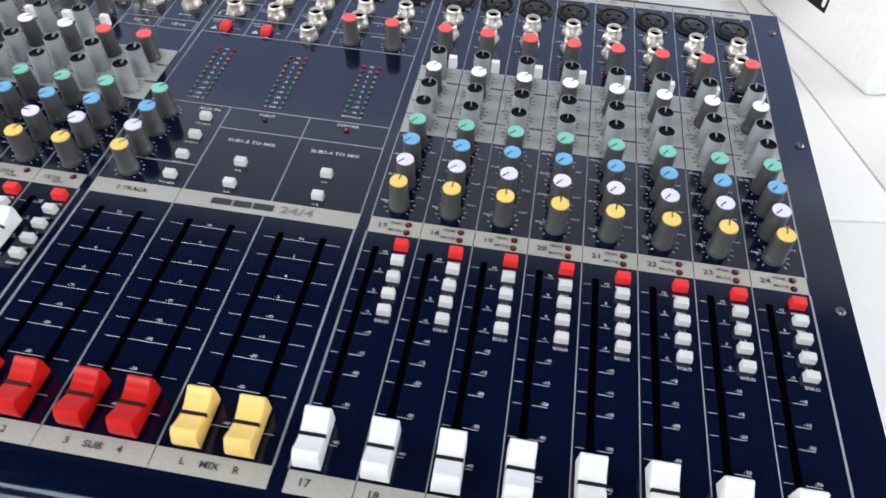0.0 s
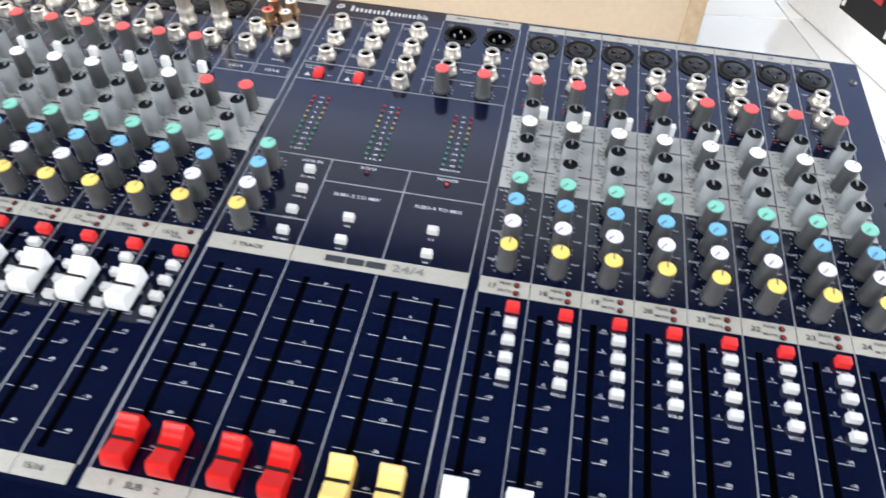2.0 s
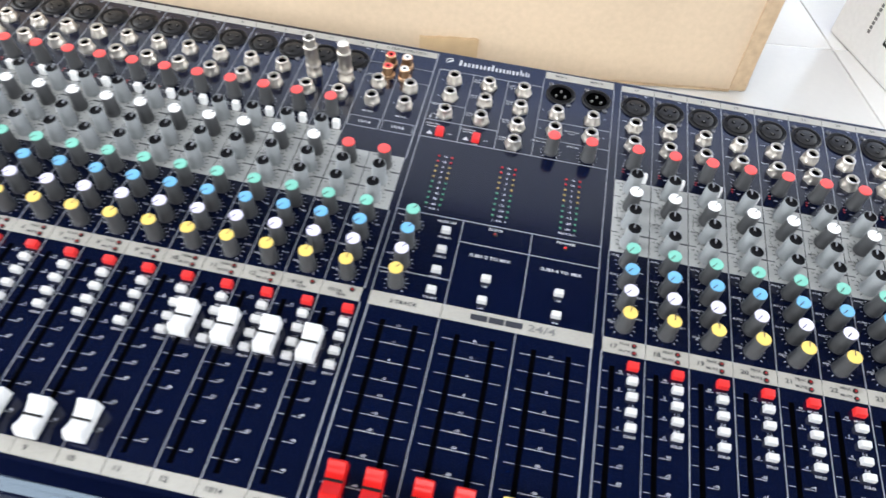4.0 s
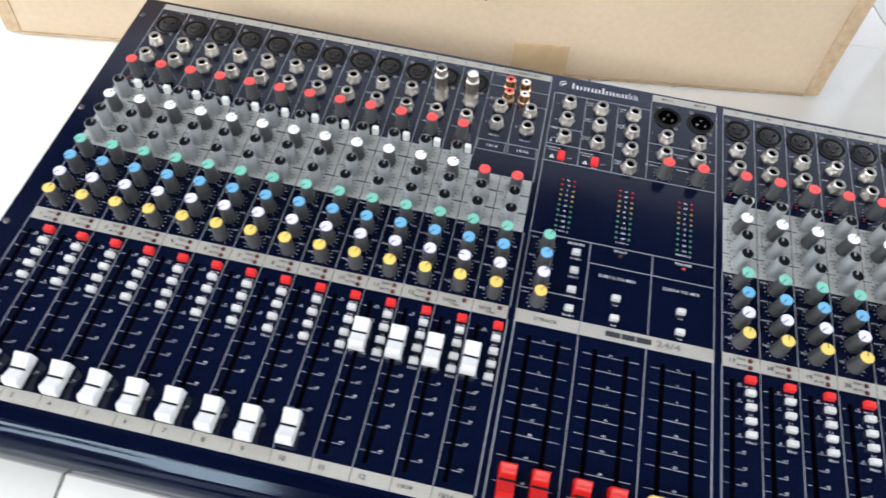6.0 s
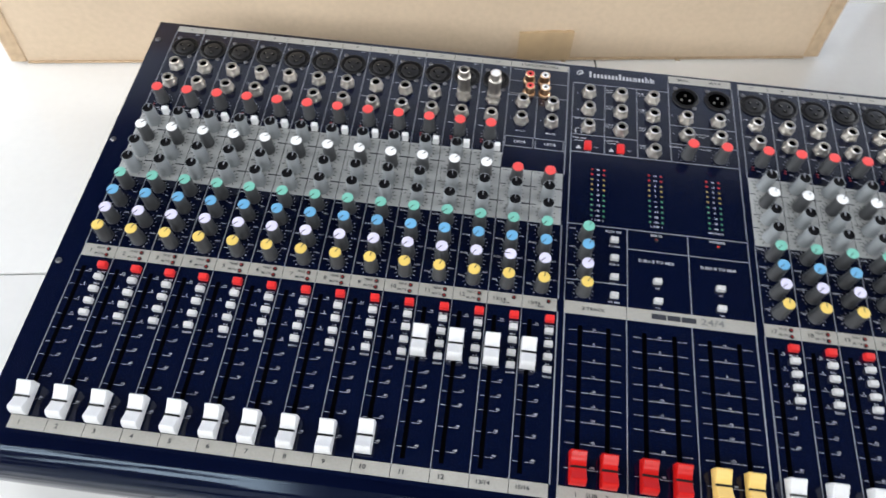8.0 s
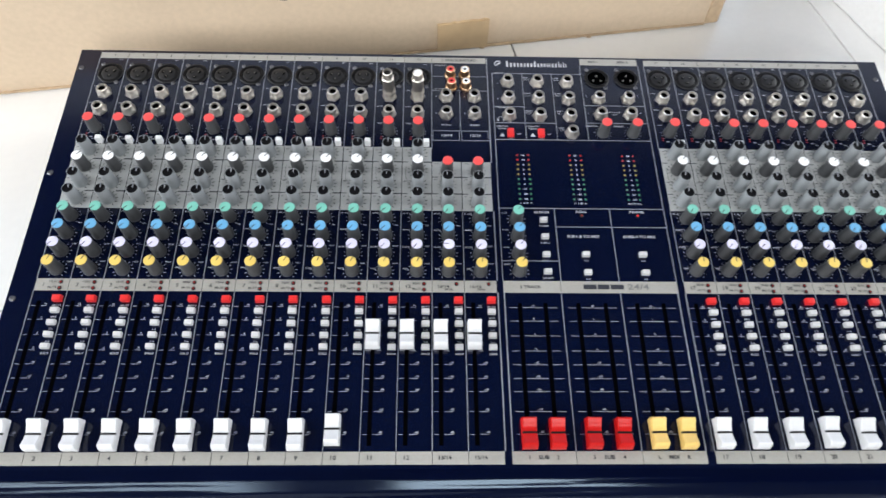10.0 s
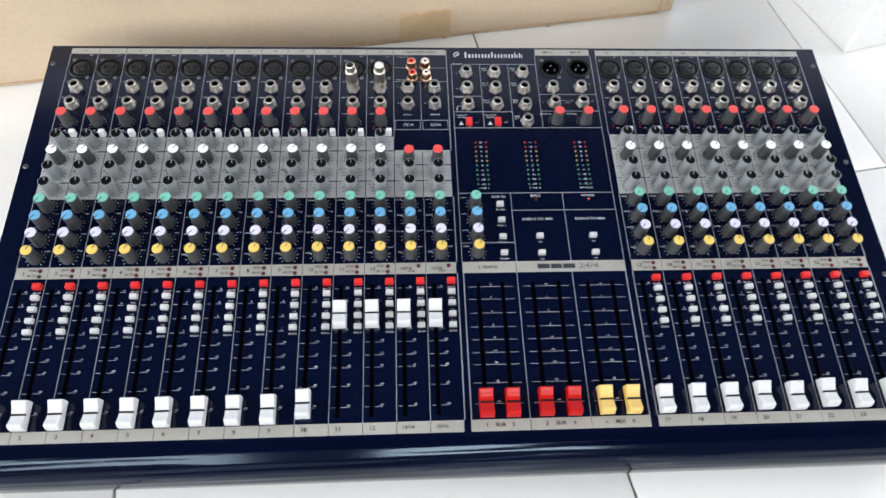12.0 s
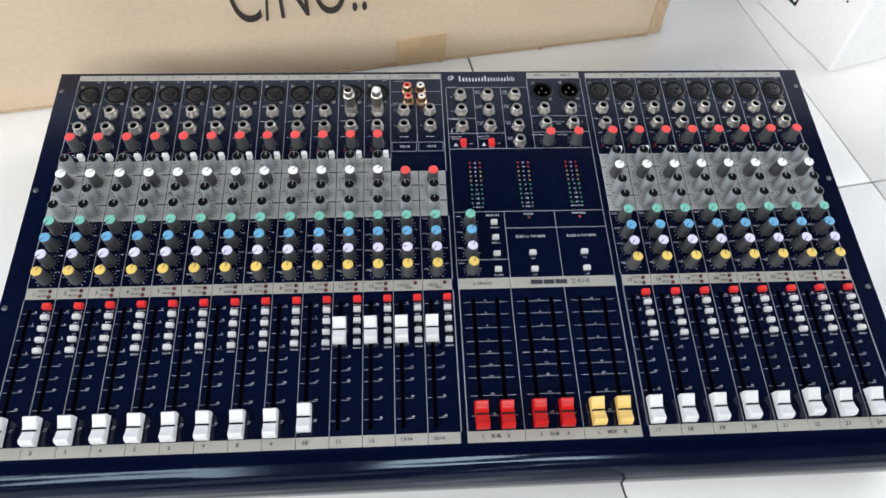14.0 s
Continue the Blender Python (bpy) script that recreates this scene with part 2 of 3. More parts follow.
def wall(name, x0, y0, x1, y1, height, holes=(), mat=WALL):
    """A wall 0.12 m thick; holes = (start, end, bottom, top) along it."""
    thing = new(name)
    tagged(thing, "plain unseen wall closing the room", "wall", kind="structure")
    along_x = abs(x1 - x0) > abs(y1 - y0)
    lo, hi = (x0, x1) if along_x else (y0, y1)
    pieces = [(lo, hi, 0, height)]
    if holes:
        pieces, at = [], lo
        for a, b, c, d in holes:
            pieces += [(at, a, 0, height), (a, b, 0, c), (a, b, d, height)]
            at = b
        pieces.append((at, hi, 0, height))
    v, f = [], []
    for a, b, c, d in pieces:
        bv, bf = box_data(a, y0, c, b, y1, d) if along_x else box_data(x0, a, c, x1, b, d)
        f += [tuple(len(v) + i for i in q) for q in bf]
        v += bv
    ob = new("wall_face", mesh("wall_face", v, f, mat))
    ob.parent = thing
    return thing


# walls added out of view; their tones shape the console's reflections
wall("wall_north", -2.5, 2.0, 3.5, 2.12, 3.0, [(-1.2, 2.2, 0.98, 2.14)])
wall("wall_east", 3.5, -2.7, 3.62, 2.0, 3.0, [(-0.3, 1.7, 0.6, 2.4)])
wall("wall_west", -2.62, -2.7, -2.5, 2.0, 3.0, [(-1.6, 1.0, 0.4, 2.4)])
wall("wall_south", -2.5, -2.82, 3.5, -2.7, 3.0, [(-2.3, -0.5, 1.4, 2.4), (0.1, 1.4, 1.4, 2.4)], WALL_DARK)
v, f = box_data(-2.62, -2.82, 3.0, 3.62, 2.12, 3.1)
tagged(new("ceiling", mesh("ceiling", v, f, CEILING)), "unseen dark ceiling closing the room", "ceiling", kind="structure")

floor = new("floor")
tagged(floor, "white glossy ceramic floor tiles with grey grout joints", "floor", kind="structure")
v, f = box_data(-2.62, -2.82, -0.08, 3.62, 2.12, -0.003)
part("grout_bed", mesh("grout_bed", v, f, GROUT), floor, label="grey cement grout bed")

# ---- mixing console ----
console = new("mixing_console")
console.matrix_world = BASE
tagged(console, "navy blue mixing console with coloured knobs and white faders", "mixing console")

P, PR = 0.0251, 0.02565          # strip widths of the two channel blocks
X_RIGHT = 0.4985                 # where channel 17 begins
TOP_Y, BAR_T, BAR_B = 0.367, 0.139, 0.129
L_EDGE, R_EDGE, REAR = -0.0185, 0.7215, 0.371

# steel top, wedge body below it, rounded front rest
outline = [(-0.0026, -0.0005), (-0.0026, 0.0), (REAR - 0.001, 0.0), (REAR, -0.001), (REAR, -0.004), (-0.0026, -0.004)]
part("top_panel", prism("top_panel", outline, L_EDGE, R_EDGE, NAVY, False), console, label="navy painted steel top panel with silk-screened markings")
sl = math.tan(radians(TILT))
floor_at = lambda y: -RISE / math.cos(radians(TILT)) - y * sl
outline = [(-0.012, -0.0045), (REAR - 0.004, -0.0045), (REAR - 0.004, floor_at(REAR) + 0.012), (-0.012, floor_at(-0.012) + 0.012)]
part("chassis", prism("chassis", outline, L_EDGE + 0.003, R_EDGE - 0.003, NAVY, False), console, label="navy painted steel wedge-shaped chassis")
arc = [(-0.0026, 0.0)]
for i in range(1, 37):
    a = radians(90 + 2.5 * i)
    arc.append((-0.0026 + 0.0252 * math.cos(a), -0.0290 + 0.0290 * math.sin(a)))
arc += [(-0.0278, -0.036), (-0.0265, -0.043), (-0.023, -0.047), (-0.0125, -0.047), (-0.0026, -0.0046)]


def wavy_rest(name, outline, x0, x1, steps, mat):
    """The front rest: a swept outline whose moulded skin flows in long shallow waves."""
    v, f = [], []
    n = len(outline)
    for k in range(steps + 1):
        x = x0 + (x1 - x0) * k / steps
        for i, (y, z) in enumerate(outline):
            d = 0.0
            if 0 < i < 40:
                fade = math.sin(math.pi * i / 40)
                d = fade * (0.00055 * noise.noise(Vector((x * 3.5, i * 0.27 + x * 4.0, 3.1))) + 0.00022 * noise.noise(Vector((x * 11.0, i * 0.62 + x * 7.0, 7.7))))
            a = radians(90 + 2.5 * min(i, 36))
            v.append((x, y + d * math.cos(a), z + d * math.sin(a)))
    for k in range(steps):
        for i in range(n):
            j = (i + 1) % n
            f.append((k * n + i, k * n + j, (k + 1) * n + j, (k + 1) * n + i))
    f += [tuple(range(n))[::-1], tuple(steps * n + i for i in range(n))]
    return mesh(name, v, f, mat, True)


part("armrest", wavy_rest("armrest", arc, L_EDGE - 0.0005, R_EDGE + 0.0005, 150, NAVY_GLOSS), console, label="glossy rounded navy front armrest")
for x in (0.03, 0.67):
    for y in (0.02, 0.33):
        foot = lathe("foot", [(0.011, 0), (0.011, 0.0125), (0.009, 0.0135)], 16, BLACK)
        part("foot", foot, console, (x, y, floor_at(y) + 0.0005), label="black rubber foot")

BARS = Strips("label_bar", SILVER_INK, "light grey silk-screened label bar", console)
RULES = Strips("dividing_line", LINE_INK, "", console)
PLATES = Strips("equaliser_field", GREY_PANEL, "grey printed equaliser field", console)

# shared shapes
BODY_DARK = lathe("knob_body", [(0.0053, 0.0002), (0.0054, 0.0008), (0.0053, 0.0026), (0.0050, 0.0031), (0.0049, 0.0034), (0.0045, 0.0160), (0.0043, 0.0167), (0.0040, 0.0168)], 36, KNOB_DARK, 0.00018, (4, 5))
BODY_GREY = lathe("knob_body", [(0.0056, 0.0002), (0.0057, 0.0010), (0.0055, 0.0028), (0.0051, 0.0034), (0.0047, 0.0162), (0.0046, 0.0169), (0.0043, 0.0170), (0.0042, 0.0166)], 36, KNOB_GREY, 0.00016, (3, 4), False)
CAP_PROFILE = [(0.0043, 0.0165), (0.0043, 0.0172), (0.0040, 0.0176), (0.0020, 0.0178)]
CAPS = {}
for key, mat in (("red", RED_CAP), ("white", WHITE_CAP), ("lilac", LILAC_CAP), ("green", GREEN_CAP), ("blue", BLUE_CAP), ("yellow", YELLOW_CAP)):
    CAPS[key] = lathe("cap", CAP_PROFILE, 28, mat)
CAPS["grey"] = lathe("cap", [(0.0042, 0.0168), (0.0041, 0.0163), (0.0036, 0.0160), (0.0010, 0.0159)], 28, KNOB_BLACK)
v, f = box_data(-0.00030, 0.0002, 0.0172, 0.00030, 0.0042, 0.01795)
POINTER_DARK = mesh("pointer", v, f, POINTER_INK)
v, f = box_data(-0.00028, 0.0010, 0.0158, 0.00028, 0.0045, 0.0173)
POINTER_WHITE = mesh("pointer", v, f, LINE_INK)
KNOB_NAMES = {"red": "gain_knob", "grey": "equaliser_knob", "white": "equaliser_knob", "green": "aux_knob", "blue": "aux_knob", "lilac": "aux_knob", "yellow": "pan_knob"}
KNOB_WORDS = {"red": "charcoal knob with red cap", "grey": "grey knob with hollow black top", "white": "charcoal knob with white cap", "green": "charcoal knob with sea-green cap",
              "blue": "charcoal knob with sky-blue cap", "lilac": "charcoal knob with pale lilac cap", "yellow": "charcoal knob with yellow cap"}


def knob(x, y, colour, turn):
    body = part(KNOB_NAMES[colour], BODY_GREY if colour == "grey" else BODY_DARK, console, (x, y, 0), turn, KNOB_WORDS[colour])
    part("cap", CAPS[colour], body)
    if colour != "red":
        part("pointer", POINTER_WHITE if colour == "grey" else POINTER_DARK, body)
    return body


NUT = lathe("jack_socket", [(0.0066, 0.0002), (0.0066, 0.0020), (0.0060, 0.0030), (0.0053, 0.0036)], 6, CHROME)
RING = lathe("collar", [(0.0057, 0.0028), (0.0055, 0.0040), (0.0050, 0.0047), (0.0049, 0.0066), (0.0047, 0.0075), (0.0043, 0.0080), (0.0034, 0.0079), (0.0031, 0.0070), (0.0030, 0.0030)], 24, CHROME)
HOLE = lathe("hole", [(0.0031, 0.0025), (0.0031, 0.0062)], 18, RECESS_SHADE)


def jack(x, y):
    body = part("jack_socket", NUT, console, (x, y, 0), random.uniform(0, 60), "nickel quarter-inch jack socket with hexagonal nut")
    part("collar", RING, body)
    part("hole", HOLE, body)


XLR_RING = lathe("xlr_socket", [(0.0114, 0.0002), (0.0114, 0.0010), (0.0108, 0.0016), (0.0101, 0.0018), (0.0097, 0.0010), (0.0093, 0.0010), (0.0091, 0.0020), (0.0086, 0.0020), (0.0084, 0.0004)], 36, BLACK, cap_end=False)
XLR_FACE = lathe("insert", [(0.0080, 0.0003), (0.0078, 0.0014), (0.0072, 0.0019), (0.002, 0.0019)], 30, BLACK_SOFT)
PIN_HOLE = lathe("pin_hole", [(0.0015, 0.0018), (0.0015, 0.0020), (0.0012, 0.00205)], 12, RECESS_SHADE)
XLR_PIT = lathe("insert", [(0.0089, 0.0002), (0.0086, 0.0004), (0.002, 0.0004)], 30, RECESS_SHADE)
PIN = lathe("contact", [(0.0005, 0.0018), (0.0005, 0.0022), (0.0003, 0.0023)], 8, STEEL_BRIGHT)
LONG_PIN = lathe("contact", [(0.0007, 0.0004), (0.0007, 0.0020), (0.0003, 0.0025)], 10, STEEL_BRIGHT)
SCREW = lathe("screw", [(0.0019, 0.0001), (0.0019, 0.0008), (0.0013, 0.0013), (0.0007, 0.0013), (0.0006, 0.0005)], 14, STEEL)

PANEL_SCREW = lathe("screw", [(0.0023, 0.0001), (0.0023, 0.0008), (0.0016, 0.0014), (0.0009, 0.0014), (0.0008, 0.0006)], 16, STEEL)


def xlr(x, y, male=False):
    ring = part("xlr_socket", XLR_RING, console, (x, y, 0), label="black male XLR output socket" if male else "black female XLR microphone socket")
    part("insert", XLR_PIT if male else XLR_FACE, ring)
    for a in ((205, 335, 90) if male else (155, 25, 270)):
        x, y = 0.0038 * math.cos(radians(a)), 0.0038 * math.sin(radians(a)) + (-0.0012 if male else -0.0002)
        if male:
            part("contact", LONG_PIN, ring, (x, y, 0))
        else:
            part("pin_hole", PIN_HOLE, ring, (x, y, 0))
            part("contact", PIN, ring, (x * 0.86, y + 0.0003, 0))
    for sx, sy in ((-0.0082, 0.0103), (0.0070, -0.0104)):
        part("screw", SCREW, ring, (sx, sy, 0))


BTN_WHITE = soft_box("button", -0.0031, -0.0015, 0.0002, 0.0031, 0.0026, 0.0040, BUTTON_WHITE, 0.0004, 2, 0.10)
BTN_RED = soft_box("button", -0.0034, -0.0019, 0.0002, 0.0034, 0.0030, 0.0046, BUTTON_RED, 0.0004, 2, 0.10)
BTN_SMALL = soft_box("button", -0.0026, -0.0022, 0.0002, 0.0026, 0.0022, 0.0075, WHITE_CAP, 0.0006, 2, 0.08)
SWITCH_RED = soft_box("switch", -0.0030, -0.0042, 0.0002, 0.0030, 0.0042, 0.0036, BUTTON_RED, 0.0006, 2, 0.08)
LED_RIM = lathe("led", [(0.0016, 0.0003), (0.0016, 0.0008), (0.0012, 0.0011), (0.0009, 0.0011)], 16, BLACK)
LENSES = {m.name: lathe("lens", [(0.0008, 0.0008), (0.0007, 0.0014), (0.0003, 0.0017)], 12, m) for m in (LED_RED, LED_LIT)}
METER = {m.name: soft_box("meter_led", -0.0009, -0.0009, 0.0002, 0.0009, 0.0009, 0.0008, m, 0.0002, 1) for m in (LED_RED, LED_AMBER, LED_GREEN)}


def button(x, y, red=False, small=False):
    me = BTN_RED if red else BTN_SMALL if small else BTN_WHITE
    part("button", me, console, (x + random.uniform(-1, 1) * 0.0001, y, -random.uniform(0, 0.0004)), random.uniform(-1, 1), "red push button" if red else "white push button")


def led(x, y, mat=LED_RED):
    rim = part("led", LED_RIM, console, (x, y, 0), label="small red indicator light")
    part("lens", LENSES[mat.name], rim)


def saddle(mat):
    """A fader cap: two ridges and a scooped valley between them."""
    side = [(-0.0104, 0.0020), (-0.0105, 0.0048), (-0.0101, 0.0080), (-0.0092, 0.0103), (-0.0083, 0.0113), (-0.0076, 0.0115)]
    for k in range(1, 6):
        u = 1 - k / 6
        side.append((-0.0006 - 0.0070 * u, 0.0084 + 0.0031 * u ** 1.2 - (0.00014 if k == 3 else 0.0)))
    side += [(-0.0006, 0.0084), (0.0006, 0.0085)]
    for k in range(1, 9):
        u = k / 8
        side.append((0.0006 + 0.0082 * u, 0.0085 + 0.0038 * u ** 1.35 - (0.00020 if k in (3, 6) else 0.0)))
    side += [(0.0094, 0.0122), (0.0100, 0.0115), (0.0104, 0.0098), (0.0106, 0.0020)]
    bm = bmesh.new()
    rows = []
    for x, dz in ((-0.0050, -0.0006), (-0.0046, 0.0), (0.0046, 0.0), (0.0050, -0.0006)):
        rows.append([bm.verts.new((x * (1.0 + 0.07 * (z < 0.005)), y, z + (dz if z > 0.004 else 0))) for y, z in side])
    for a, b in zip(rows, rows[1:]):
        for i in range(len(side) - 1):
            bm.faces.new((a[i], a[i + 1], b[i + 1], b[i]))
        bm.faces.new((a[-1], a[0], b[0], b[-1]))
    bm.faces.new(rows[0])
    bm.faces.new(rows[-1])
    bmesh.ops.recalc_face_normals(bm, faces=bm.faces)
    me = bpy.data.meshes.new("fader_cap")
    bm.to_mesh(me)
    bm.free()
    me.materials.append(mat)
    me.shade_smooth()
    me.set_sharp_from_angle(angle=radians(32))
    return me


SADDLES = {"white": saddle(FADER_WHITE), "red": saddle(FADER_RED), "yellow": saddle(FADER_YELLOW)}
v, f = box_data(-0.0051, -0.00066, 0.0058, 0.0051, 0.00066, 0.00885)
CAP_LINE = mesh("index_line", v, f, BLACK)
v, f = box_data(-0.0008, -0.0030, 0.0003, 0.0008, 0.0030, 0.0060)
STEM = mesh("stem", v, f, STEEL)
# flat strip on the uncut panel, coloured as the shade in the slot
v, f = box_data(-0.0015, 0.0130, -0.0004, 0.0015, 0.1205, 0.00015)
SLOT_MESH = mesh("fader_slot", v, f, RECESS_SHADE)


def fader(x, y, colour):
    part("fader_slot", SLOT_MESH, console, (x, 0, 0), label="fader slot shown by a flat black strip")
    cap = part("fader_cap", SADDLES[colour], console, (x, y, 0), random.uniform(-1.2, 1.2), colour + " plastic fader cap with black index line")
    part("index_line", CAP_LINE, cap)
    part("stem", STEM, cap)


TICKS = [(0.1165, "10"), (0.1055, "5"), (0.0936, "0"), (0.0818, "-5"), (0.0712, "-10"), (0.0607, "-15"), (0.0510, "-20"), (0.0365, "-30"), (0.0205, "-40")]


def lower_strip(x0, p, name, grey, white, dark, fader_y, mono=True, shift=0.0):
    """Label bars, buttons, LEDs and fader of a channel from the middle bar down."""
    grey.quad(x0 + 0.0002, BAR_B, x0 + p - 0.0002, BAR_T)
    grey.quad(x0 + 0.0002, 0.0, x0 + p - 0.0002, 0.0088)
    dark.word(name, x0 + (0.0065 if mono else 0.0085), 0.1336, 0.0042 if mono else 0.0036, 0.0006)
    dark.word("PEAK", x0 + 0.0132, 0.1362 if mono else 0.1312, 0.0023, 0.0006)
    if mono:
        dark.word("MUTE", x0 + 0.0132, 0.1316, 0.0023, 0.0006)
        led(x0 + 0.0189, 0.1360)
        led(x0 + 0.0189, 0.1310)
    else:
        led(x0 + 0.0189, 0.1360)
    dark.word(name, x0 + (0.0070 if mono else 0.0085), 0.0045, 0.0042 if mono else 0.0036, 0.0006)
    bx = x0 + 0.0202 - 2.3 * shift
    for y, word, red in ((0.1213, "MUTE", True), (0.1120, "MIX", False), (0.1023, "1-2", False), (0.0928, "3-4", False), (0.0837, "SOLO", False)):
        button(bx, y, red)
        white.word(word, bx, y - 0.0045, 0.0021)
    fx = x0 + (0.0067 if shift else 0.0063)
    for i, (y, word) in enumerate(TICKS):
        white.quad(x0 + 0.0012, y - 0.00013, x0 + 0.0046, y + 0.00013)
        if i < 4:
            white.quad(fx + 0.0024, y - 0.00013, fx + 0.0068, y + 0.00013)
            white.word(word, x0 + 0.0115, y + 0.0014, 0.0020)
        else:
            white.quad(fx + 0.0024, y - 0.00013, fx + 0.0085, y + 0.00013)
            white.word(word, x0 + 0.0140, y + 0.0014, 0.0020)
    fader(fx, fader_y, "white")


KNOB_ROWS = [(0.2811, "red", None), (0.2580, "grey", 0), (0.2416, "white", -38), (0.2262, "grey", 0), (0.2103, "grey", 0), (0.1941, "green", 140), (0.1780, "blue", 140), (0.1623, "lilac", 140), (0.1467, "yellow", 0)]


def channel(x0, p, number, fader_y, dy=0.0, shift=0.0):
    grey, white, dark, red, plate, lines = BARS, Ink(), Ink(), Ink(), PLATES, RULES
    cx = x0 + 0.0132 - 2.0 * shift
    name = str(number)
    lines.quad(x0 - 0.00024, 0.0090, x0 + 0.00024, BAR_B)
    lines.quad(x0 - 0.0003, BAR_T, x0 + 0.0003, 0.2020 + dy)
    lines.quad(x0 - 0.0003, 0.2650 + dy, x0 + 0.0003, TOP_Y - 0.0065)
    grey.quad(x0 + 0.0002, TOP_Y - 0.0065, x0 + p - 0.0002, TOP_Y)
    dark.word(name, cx, TOP_Y - 0.0033, 0.0033, 0.0006)
    white.word("MIC", x0 + 0.0195, 0.3585, 0.0016)
    white.word("LINE", x0 + 0.0040, 0.3275, 0.0016)
    white.word("INSERT", x0 + 0.0046, 0.3090, 0.0016)
    xlr(cx, 0.3423 + dy)
    jack(cx - 0.0006, 0.3198 + dy * 0.5)
    jack(cx - 0.0006, 0.3008 + dy * 0.5)
    button(x0 + 0.0204 - 2.0 * shift, 0.2676 + dy, small=True)
    white.word("LINE", x0 + 0.0135, 0.2705 + dy, 0.0015)
    white.word("GAIN", x0 + 0.0050, 0.2905 + dy, 0.0016)
    plate.quad(x0 + 0.0003, 0.2020 + dy, x0 + p - 0.0003, 0.2650 + dy)
    for y, word in ((0.2496, "HF"), (0.2180, "MF")):
        dark.quad(x0 + 0.0182, y + dy - 0.0006, x0 + p, y + dy + 0.0006, 0.0006)
        dark.quad(x0 + 0.0003, y + dy - 0.0004, x0 + 0.0050, y + dy + 0.0004, 0.0006)
        dark.word(word, x0 + 0.0030, y + dy + 0.0120, 0.0019, 0.0006)
    dark.word("LF", x0 + 0.0030, 0.2150 + dy, 0.0019, 0.0006)
    # thin link from the sweep knob to the gain knob of the middle band
    link = [(0.0032, 0.2450), (0.0032, 0.2335), (0.0046, 0.2300), (0.0070, 0.2285)]
    for (xa, ya), (xb, yb) in zip(link, link[1:]):
        dark.line(x0 + xa, ya + dy, x0 + xb, yb + dy, 0.0003, 0.0006)
    for y, colour, turn in KNOB_ROWS:
        y += dy
        jitter = random.uniform(-6, 6)
        if colour == "yellow":
            knob(cx, y, colour, jitter - (22 if number < 17 else 2))
            white.dial(cx, y, 0.0063, 0.0078, 11)
        elif colour == "red":
            knob(cx, y, colour, jitter)
            white.dial(cx, y, 0.0062, 0.0074, 11)
            for k in range(2):
                red.quad(cx - 0.0072, y - 0.0080 + k * 0.0024, cx - 0.0056, y - 0.0070 + k * 0.0024)
            white.quad(cx - 0.0035, y - 0.0090, cx - 0.0008, y - 0.0082)
        elif colour in ("grey", "white"):
            knob(cx, y, colour, turn + jitter)
            dark.dial(cx, y, 0.0063, 0.0083, 11, 0.0006, z=0.0006)
        else:
            knob(cx, y, colour, turn + jitter * 0.7)
            white.dial(cx, y, 0.0063, 0.0076, 11)
    for y, word in ((0.1992, "AUX1"), (0.1838, "AUX2"), (0.1682, "AUX3"), (0.1490, "PAN")):
        white.word(word, x0 + 0.0043, y + dy, 0.0020)
    for y, word in ((0.1880, "PRE"), (0.1690, "POST"), (0.1535, "POST")):
        white.word(word, x0 + 0.0212, y + dy, 0.0016)
    lower_strip(x0, p, name, grey, white, dark, fader_y, True, shift)
    white.done("white_markings", console, WHITE_INK, "white silk-screened scales and lettering")
    dark.done("dark_markings", console, DARK_INK, "dark silk-screened numbers and scales")
    red.done("red_markings", console, RED_INK, "red printed marks beside the gain knob")


for i in range(12):
    channel(i * P, P, i + 1, (0.0193 if i < 9 else 0.0226) if i < 10 else 0.0925)
for i in range(8):
    channel(X_RIGHT + i * PR, PR, 17 + i, 0.0198 + (0, 0, 0, 0.0006, -0.0003, 0.0014, 0.0002, 0.0003)[i], 0.0017, 0.0007)
edge = RULES
edge.quad(12 * P - 0.0003, 0.0090, 12 * P + 0.0003, BAR_B)
edge.quad(12 * P - 0.0003, BAR_T, 12 * P + 0.0003, 0.2020)
edge.quad(13 * P - 0.0003, 0.0090, 13 * P + 0.0003, BAR_B)
edge.quad(13 * P - 0.0003, BAR_T, 13 * P + 0.0003, 0.2020)
for x in (14 * P + 0.0006, 0.3570, 0.4925, X_RIGHT, X_RIGHT + 8 * PR):
    edge.quad(x - 0.00045, 0.0090, x + 0.00045, BAR_B)
for x in (14 * P + 0.0006, X_RIGHT + 8 * PR):
    edge.quad(x - 0.00045, BAR_T, x + 0.00045, 0.2020)
edge.quad(14 * P + 0.0002, 0.2500, 14 * P + 0.0010, TOP_Y)
edge.quad(X_RIGHT + 8 * PR - 0.0004, 0.2660, X_RIGHT + 8 * PR + 0.0004, TOP_Y - 0.0065)

# two stereo channels
grey, white, dark, plate, lines = BARS, Ink(), Ink(), PLATES, RULES
SX = 12 * P
grey.quad(SX + 0.0002, TOP_Y - 0.0065, SX + 2 * P - 0.0002, TOP_Y)
dark.word("2 TRACK/RECORD", SX + P, TOP_Y - 0.0033, 0.0034, 0.0006)
white.word("2 TRACK IN", SX + 0.0085, 0.3578, 0.0017)
white.word("RECORD", SX + 0.0065, 0.3300, 0.0017)
for y in (0.3446, 0.3281):
    lines.quad(SX, y - 0.00025, SX + 2 * P, y + 0.00025)
lines.quad(SX - 0.0003, 0.2640, SX + 0.0003, TOP_Y - 0.0065)
